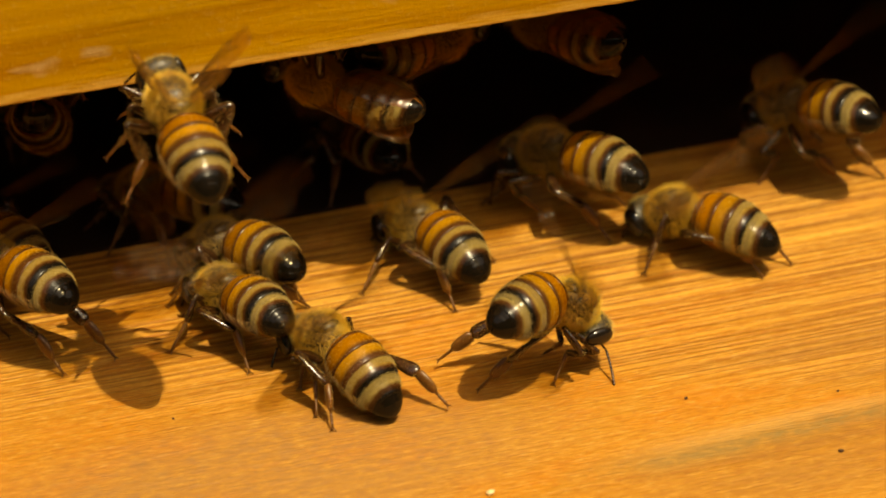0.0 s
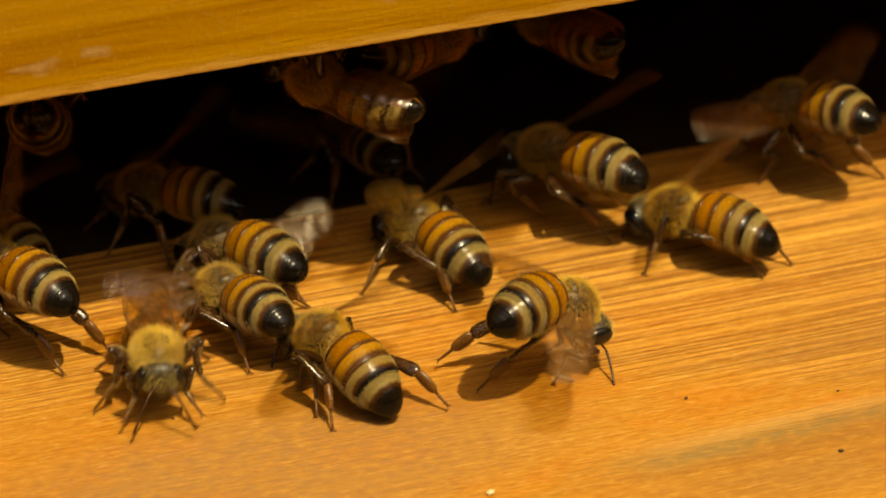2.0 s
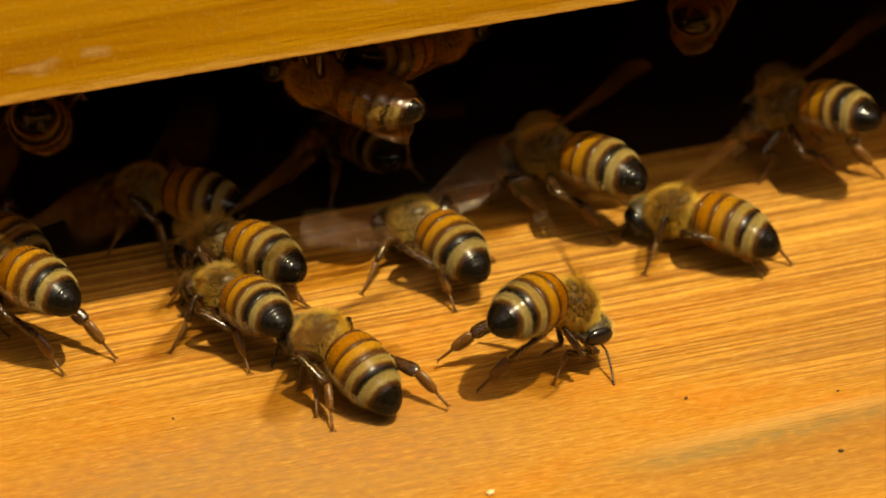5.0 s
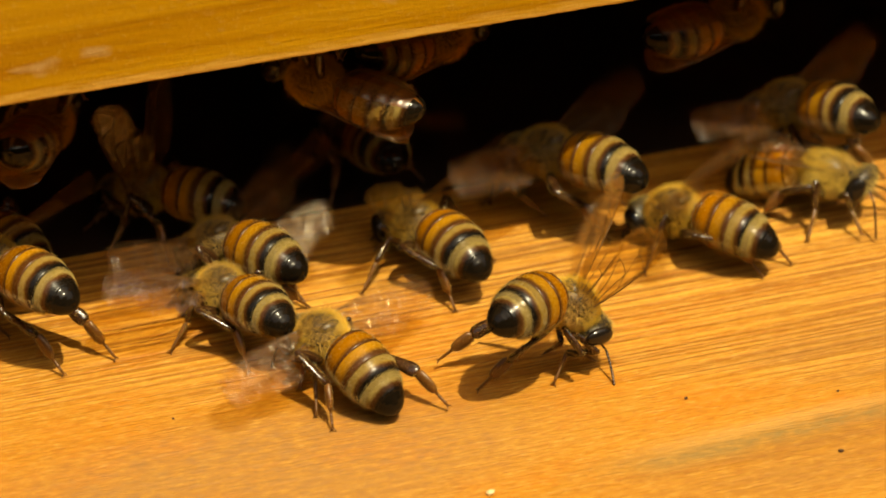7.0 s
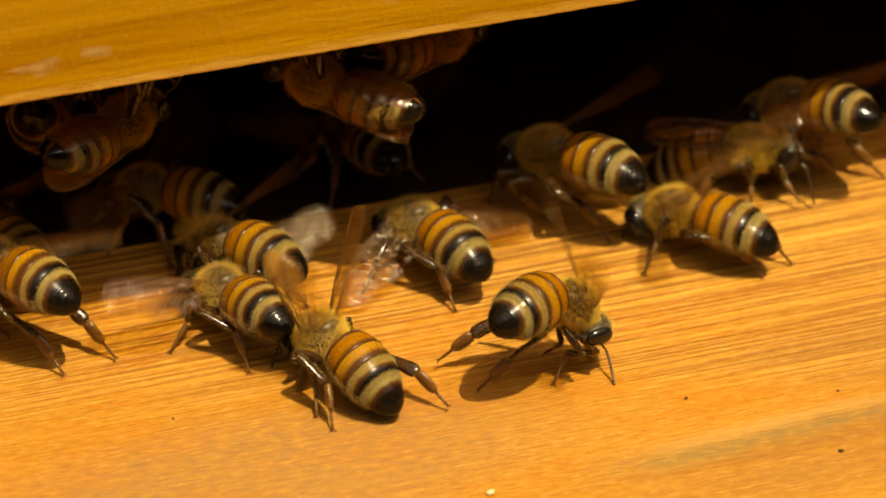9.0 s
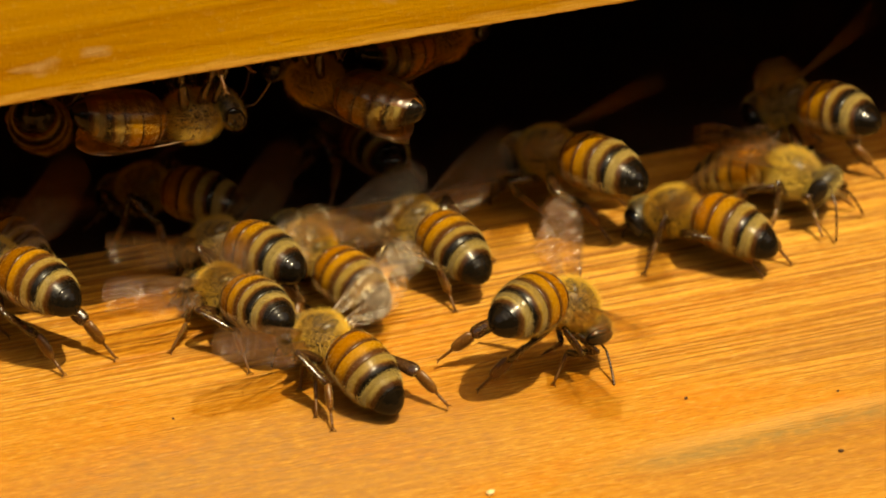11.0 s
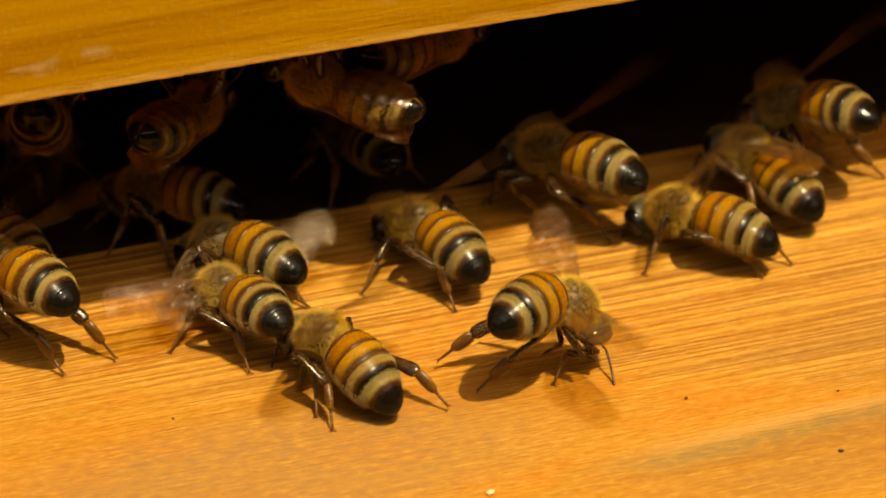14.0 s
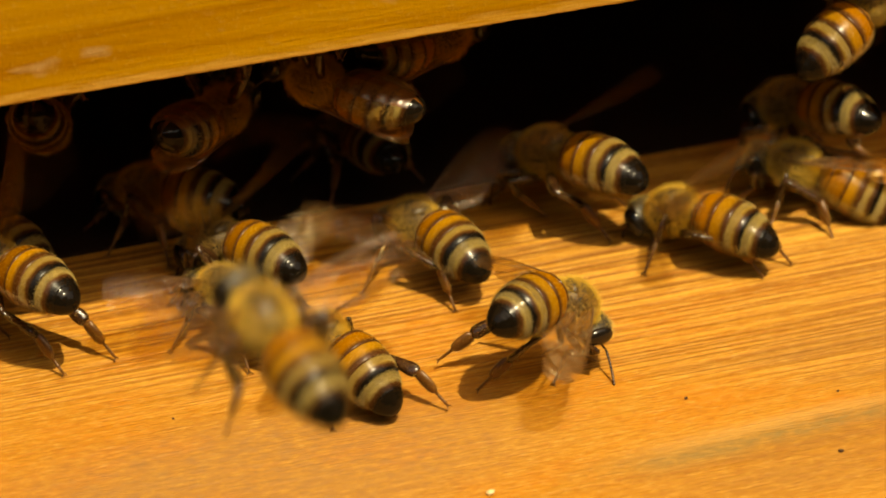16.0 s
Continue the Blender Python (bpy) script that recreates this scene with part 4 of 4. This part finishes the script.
flyer([
    (0.0, AWAY_R), (9.5, AWAY_R), (10.1, at(-5.0, -24.0, 17.0, 0, -20, 105)), (10.4, at(-7.6, -8.8, 4.4, 0, -10, 108)), (10.8, at(-9.0, -5.6, 3.5, 0, -6, 112)), (11.3, at(-12.4, 2.6, 3.4, 0, -14, 104)),
    (11.4, at(-12.2, 3.4, 3.4, 0, -14, 102)), (11.5, at(-12.0, 10.0, 3.4, 0, -6, 100)), (11.6, at(-11.0, 20.0, 3.4, 0, -4, 98)), (12.2, at(-8.0, 55.0, 3.4, 0, 0, 95)), (16.0, at(-8.0, 58.0, 3.4, 0, 0, 92))], label=GOLD + " going in between its fanning neighbours")
flyer([
    (0.0, AWAY_R), (11.4, AWAY_R), (11.75, at(45.0, -22.0, 26.0, 0, -20, 140)), (11.9, at(13.9, -18.2, 25.0, 0, -38, 123)), (12.0, at(-5.2, -43.6, 49.0, 0, -24, 84)), (12.034, at(-5.0, -43.6, 49.2, 0, -24, 84)), (12.1, at(2.0, -40.0, 52.0, 0, -10, 85)),
    (12.2, at(8.0, -44.0, 46.0, 0, 0, 90)), (12.3, at(-4.0, -46.0, 49.0, 0, -10, 100)), (12.45, at(50.0, -85.0, 95.0, 0, -10, 120)), (13.5, AWAY_R), (16.0, AWAY_R)], label=GOLD + " hovering before the entrance")
flyer([
    (0.0, AWAY_R), (3.2, AWAY_R), (3.5, at(9.4, -50.0, 3.7, 0, -14, 130)), (3.6, at(4.0, -44.8, 6.6, 0, -14, 140)), (3.7, at(-4.0, -62.0, 6.0, 0, -14, 160)), (4.6, AWAY_R), (12.0, AWAY_R), (12.3, at(8.0, -40.0, 40.0, 0, -10, 140)), (12.4, at(-26.0, -68.0, 52.5, 0, -8, 128)), (12.5, at(-23.0, -82.0, 51.0, 0, -12, 157)), (12.6, at(-47.0, -100.0, 76.0, 0, 0, 150)), (12.9, AWAY_L), (16.0, AWAY_L)],
    label=GOLD + " crossing close before the entrance")
flyer([
    (0.0, AWAY_R), (7.3, AWAY_R), (7.6, at(10.0, -85.0, 40.0, 0, -25, 140)), (7.7, at(-10.1, -54.8, 16.0, 0, -25, 125)), (7.8, at(-24.1, -46.6, 21.2, 0, -25, 122)), (7.9, at(-35.1, -39.0, 27.0, 0, -22, 125)), (8.0, at(-39.1, -33.8, 27.1, 0, -12, 128)), (8.1, at(-60.0, -34.0, 34.0, 0, -20, 150)), (8.5, AWAY_L),
    (15.5, AWAY_L), (15.9, at(-40.0, -52.0, 34.0, 0, -20, 100)), (16.0, at(-26.0, -44.0, 27.6, 0, -20, 105))], label=GOLD + " hovering over the board")
flyer([
    (0.0, AWAY_R), (15.0, AWAY_R), (15.2, at(40.0, -26.0, 30.0, 0, -50, 230)), (15.3, at(20.6, -24.5, 24.0, 0, -57, 245)), (15.4, at(45.0, -40.0, 50.0, 0, -30, 310)), (15.5, at(42.0, -30.0, 42.0, 0, -45, 385)), (15.6, at(26.9, -14.0, 21.9, 0, -55, 455)),
    (15.8, at(30.4, -8.0, 18.5, 0, -45, 435)), (15.9, at(31.5, -5.0, 18.0, 0, -35, 410)), (15.966, at(32.7, -2.5, 16.9, 0, -25, 387)), (16.0, at(32.7, -2.5, 16.9, 0, -25, 385))], label=GOLD + " hovering by the wall")


# ---- crumbs on the board ----
def crumb(name, spot, size, mat, label, seed):
    """A small uneven grain that lies on the wood."""
    rng = random.Random(seed)
    v, f = ellipsoid((0, 0, 0), (size, size * 0.75, size * 0.5), 7, 9)
    v = [tuple(c * (1 + 0.25 * noise.noise(Vector((p[0] / size + seed, p[1] / size, p[2] / size)))) for c in p) for p in v]
    ob = new(name, ob_mesh(name, v, f, [mat]))
    ob.matrix_basis = at(spot[0], spot[1], spot[2], 0, 0, rng.uniform(0, 180))
    return tagged(ob, label, "crumb", "crumbs on the board")


M_WAX = plain("wax_crumb", (0.55, 0.42, 0.22), 0.5, 0.4, 0.3)
M_DIRT = plain("dirt_crumb", (0.06, 0.025, 0.008), 0.7, 0.3, 0.4)
crumb("wax_crumb", (-6.5, -29.7, 0.12), 0.34, M_WAX, "pale wax crumb lying on the sunny board", 1)
for k, (x, y, r) in enumerate(((17.8, -32.7, 0.22), (10.0, -23.5, 0.16), (20.4, -26.0, 0.13), (-24.5, -14.6, 0.12), (29.5, -20.5, 0.15))):
    crumb("dirt_crumb", (x, y, r * 0.35), r, M_DIRT, "tiny dark speck of dirt on the board", 2 + k)


# ---- movement ----
PHASE = {"m": 1.57, "n": 4.71, "u": 0.0, "d": 3.55, "f": 3.9, "b": 2.2, "e": 4.2}


def fan_rows(side, hind, beats, seed):
    """A row for every film frame. beats: one letter for each half second, the phase that the beat has then."""
    rng = random.Random(seed)
    rows, per = [], FPS // 2
    marks = [PHASE[c] + rng.uniform(-0.15, 0.15) for c in beats]
    ph = marks[0]
    for k in range(len(marks) - 1):
        gap = (marks[k + 1] - ph) % (2 * math.pi)
        turns = round((1.2 * per - gap) / (2 * math.pi))
        gain = (gap + turns * 2 * math.pi) / per
        for i in range(per):
            ease = i / per - 0.5 * math.sin(2 * math.pi * i / per) / (2 * math.pi)
            m = stroke(side, ph + gain * per * ease)
            rows.append(((k * per + i) / FPS, m @ hind_at(side, "fan") if hind else m))
        ph += gain * per
    m = stroke(side, ph)
    rows.append((SECONDS, m @ hind_at(side, "fan") if hind else m))
    return rows


def beat_wings(b, beats, seed):
    for (side, name), w in b["wings"].items():
        walk(w, fan_rows(side, name == "hindwing", beats, seed))


# the beat of each fanning bee at 0, 0.5, 1 ... 16 s
BEATS = [
    "mmuuummb" + "mnmnmbmub" + "mbmnmnmnb" + "bbmbmmuu",
    "nmmdddnm" + "mnmmnmnmm" + "dmnmmnmmm" + "nmdmnmmm",
    "mnmmnmnm" + "nmmnmmnmm" + "mnmnmnmnm" + "mmnmnmnm",
    "mmeemmmm" + "ummmmmemm" + "eummmnmmn" + "mmmememm",
    "mmnmmnmm" + "nmnmmnmmn" + "ddmnmnmmn" + "mnmmnmnm",
    "mudmdduf" + "mnmnmmuum" + "nmnmmnuum" + "umnmumdu",
    "mmmmmdmm" + "dmmmmdmmm" + "mmmmmmdmm" + "mmmmmmmm",
    "mbnmmnmm" + "nmmnmmnmm" + "nmmnmmnmm" + "nmmnmmmm",
    "mmnbnmmm" + "nmmnmmnmm" + "nbmnmmnmm" + "bmmnmmmm",
]


def step_legs(b, spans):
    """Swing each leg about its hip, in two sets of three, while the bee walks."""
    for key, (fem, tib, tar) in b["legs"].items():
        phase = 0.0 if key in ("L1", "R2", "L3") else math.pi
        rest = fem.matrix_basis.copy()
        hip = rest.translation.copy()
        rows = [(0.0, rest)]
        for t0, t1 in spans:
            n = max(2, int((t1 - t0) / 0.1))
            for i in range(n + 1):
                t = t0 + (t1 - t0) * i / n
                a = phase + i * 1.9
                turn = Matrix.Translation(hip) @ pose(0, 0, 0, 6 * math.cos(a), 0, 13 * math.sin(a)) @ Matrix.Translation(-hip)
                if t > rows[-1][0] + 0.03:
                    rows.append((t, turn @ rest if 0 < i < n else rest))
        if rows[-1][0] < SECONDS - 0.05:
            rows.append((SECONDS, rest))
        walk(fem, rows)


def breathe(ab, seed):
    """Small slow pumping of an abdomen about its waist."""
    rng = random.Random(90 + seed)
    rest = ab.matrix_basis.copy()
    rest = Matrix.LocRotScale(rest.translation, rest.to_quaternion(), None)
    rows, t = [], 0.0
    while t < SECONDS:
        dip = rng.uniform(-2.0, 2.0)
        if seed == 4 and 0.9 < t < 1.9:
            dip += 7.0
        rows.append((t, rest @ pose(0, 0, 0, 0, -dip, rng.uniform(-1.2, 1.2))))
        t += rng.uniform(0.35, 0.6)
    walk(ab, rows + [(SECONDS, rest)])


def motions():
    for n, b in enumerate(FANNING):
        rng = random.Random(60 + n)
        beat_wings(b, (BEATS[n] if n < len(BEATS) else "".join(rng.choice("mnmnub") for _ in range(33))).ljust(33, "m")[:33], n)
        breathe(b["abdomen"], n)
    for b, rows, spans in WALKERS:
        walk(b["root"], rows)
        step_legs(b, spans)
    for n, (b, rows, beat) in enumerate(FLYERS):
        walk(b["root"], rows)
        beat_wings(b, ("u" if n == 0 else "n") + "nnmmnmnnmnmnmmnnmnmmnnnnnnmmnmmn", 20 + n)


motions()
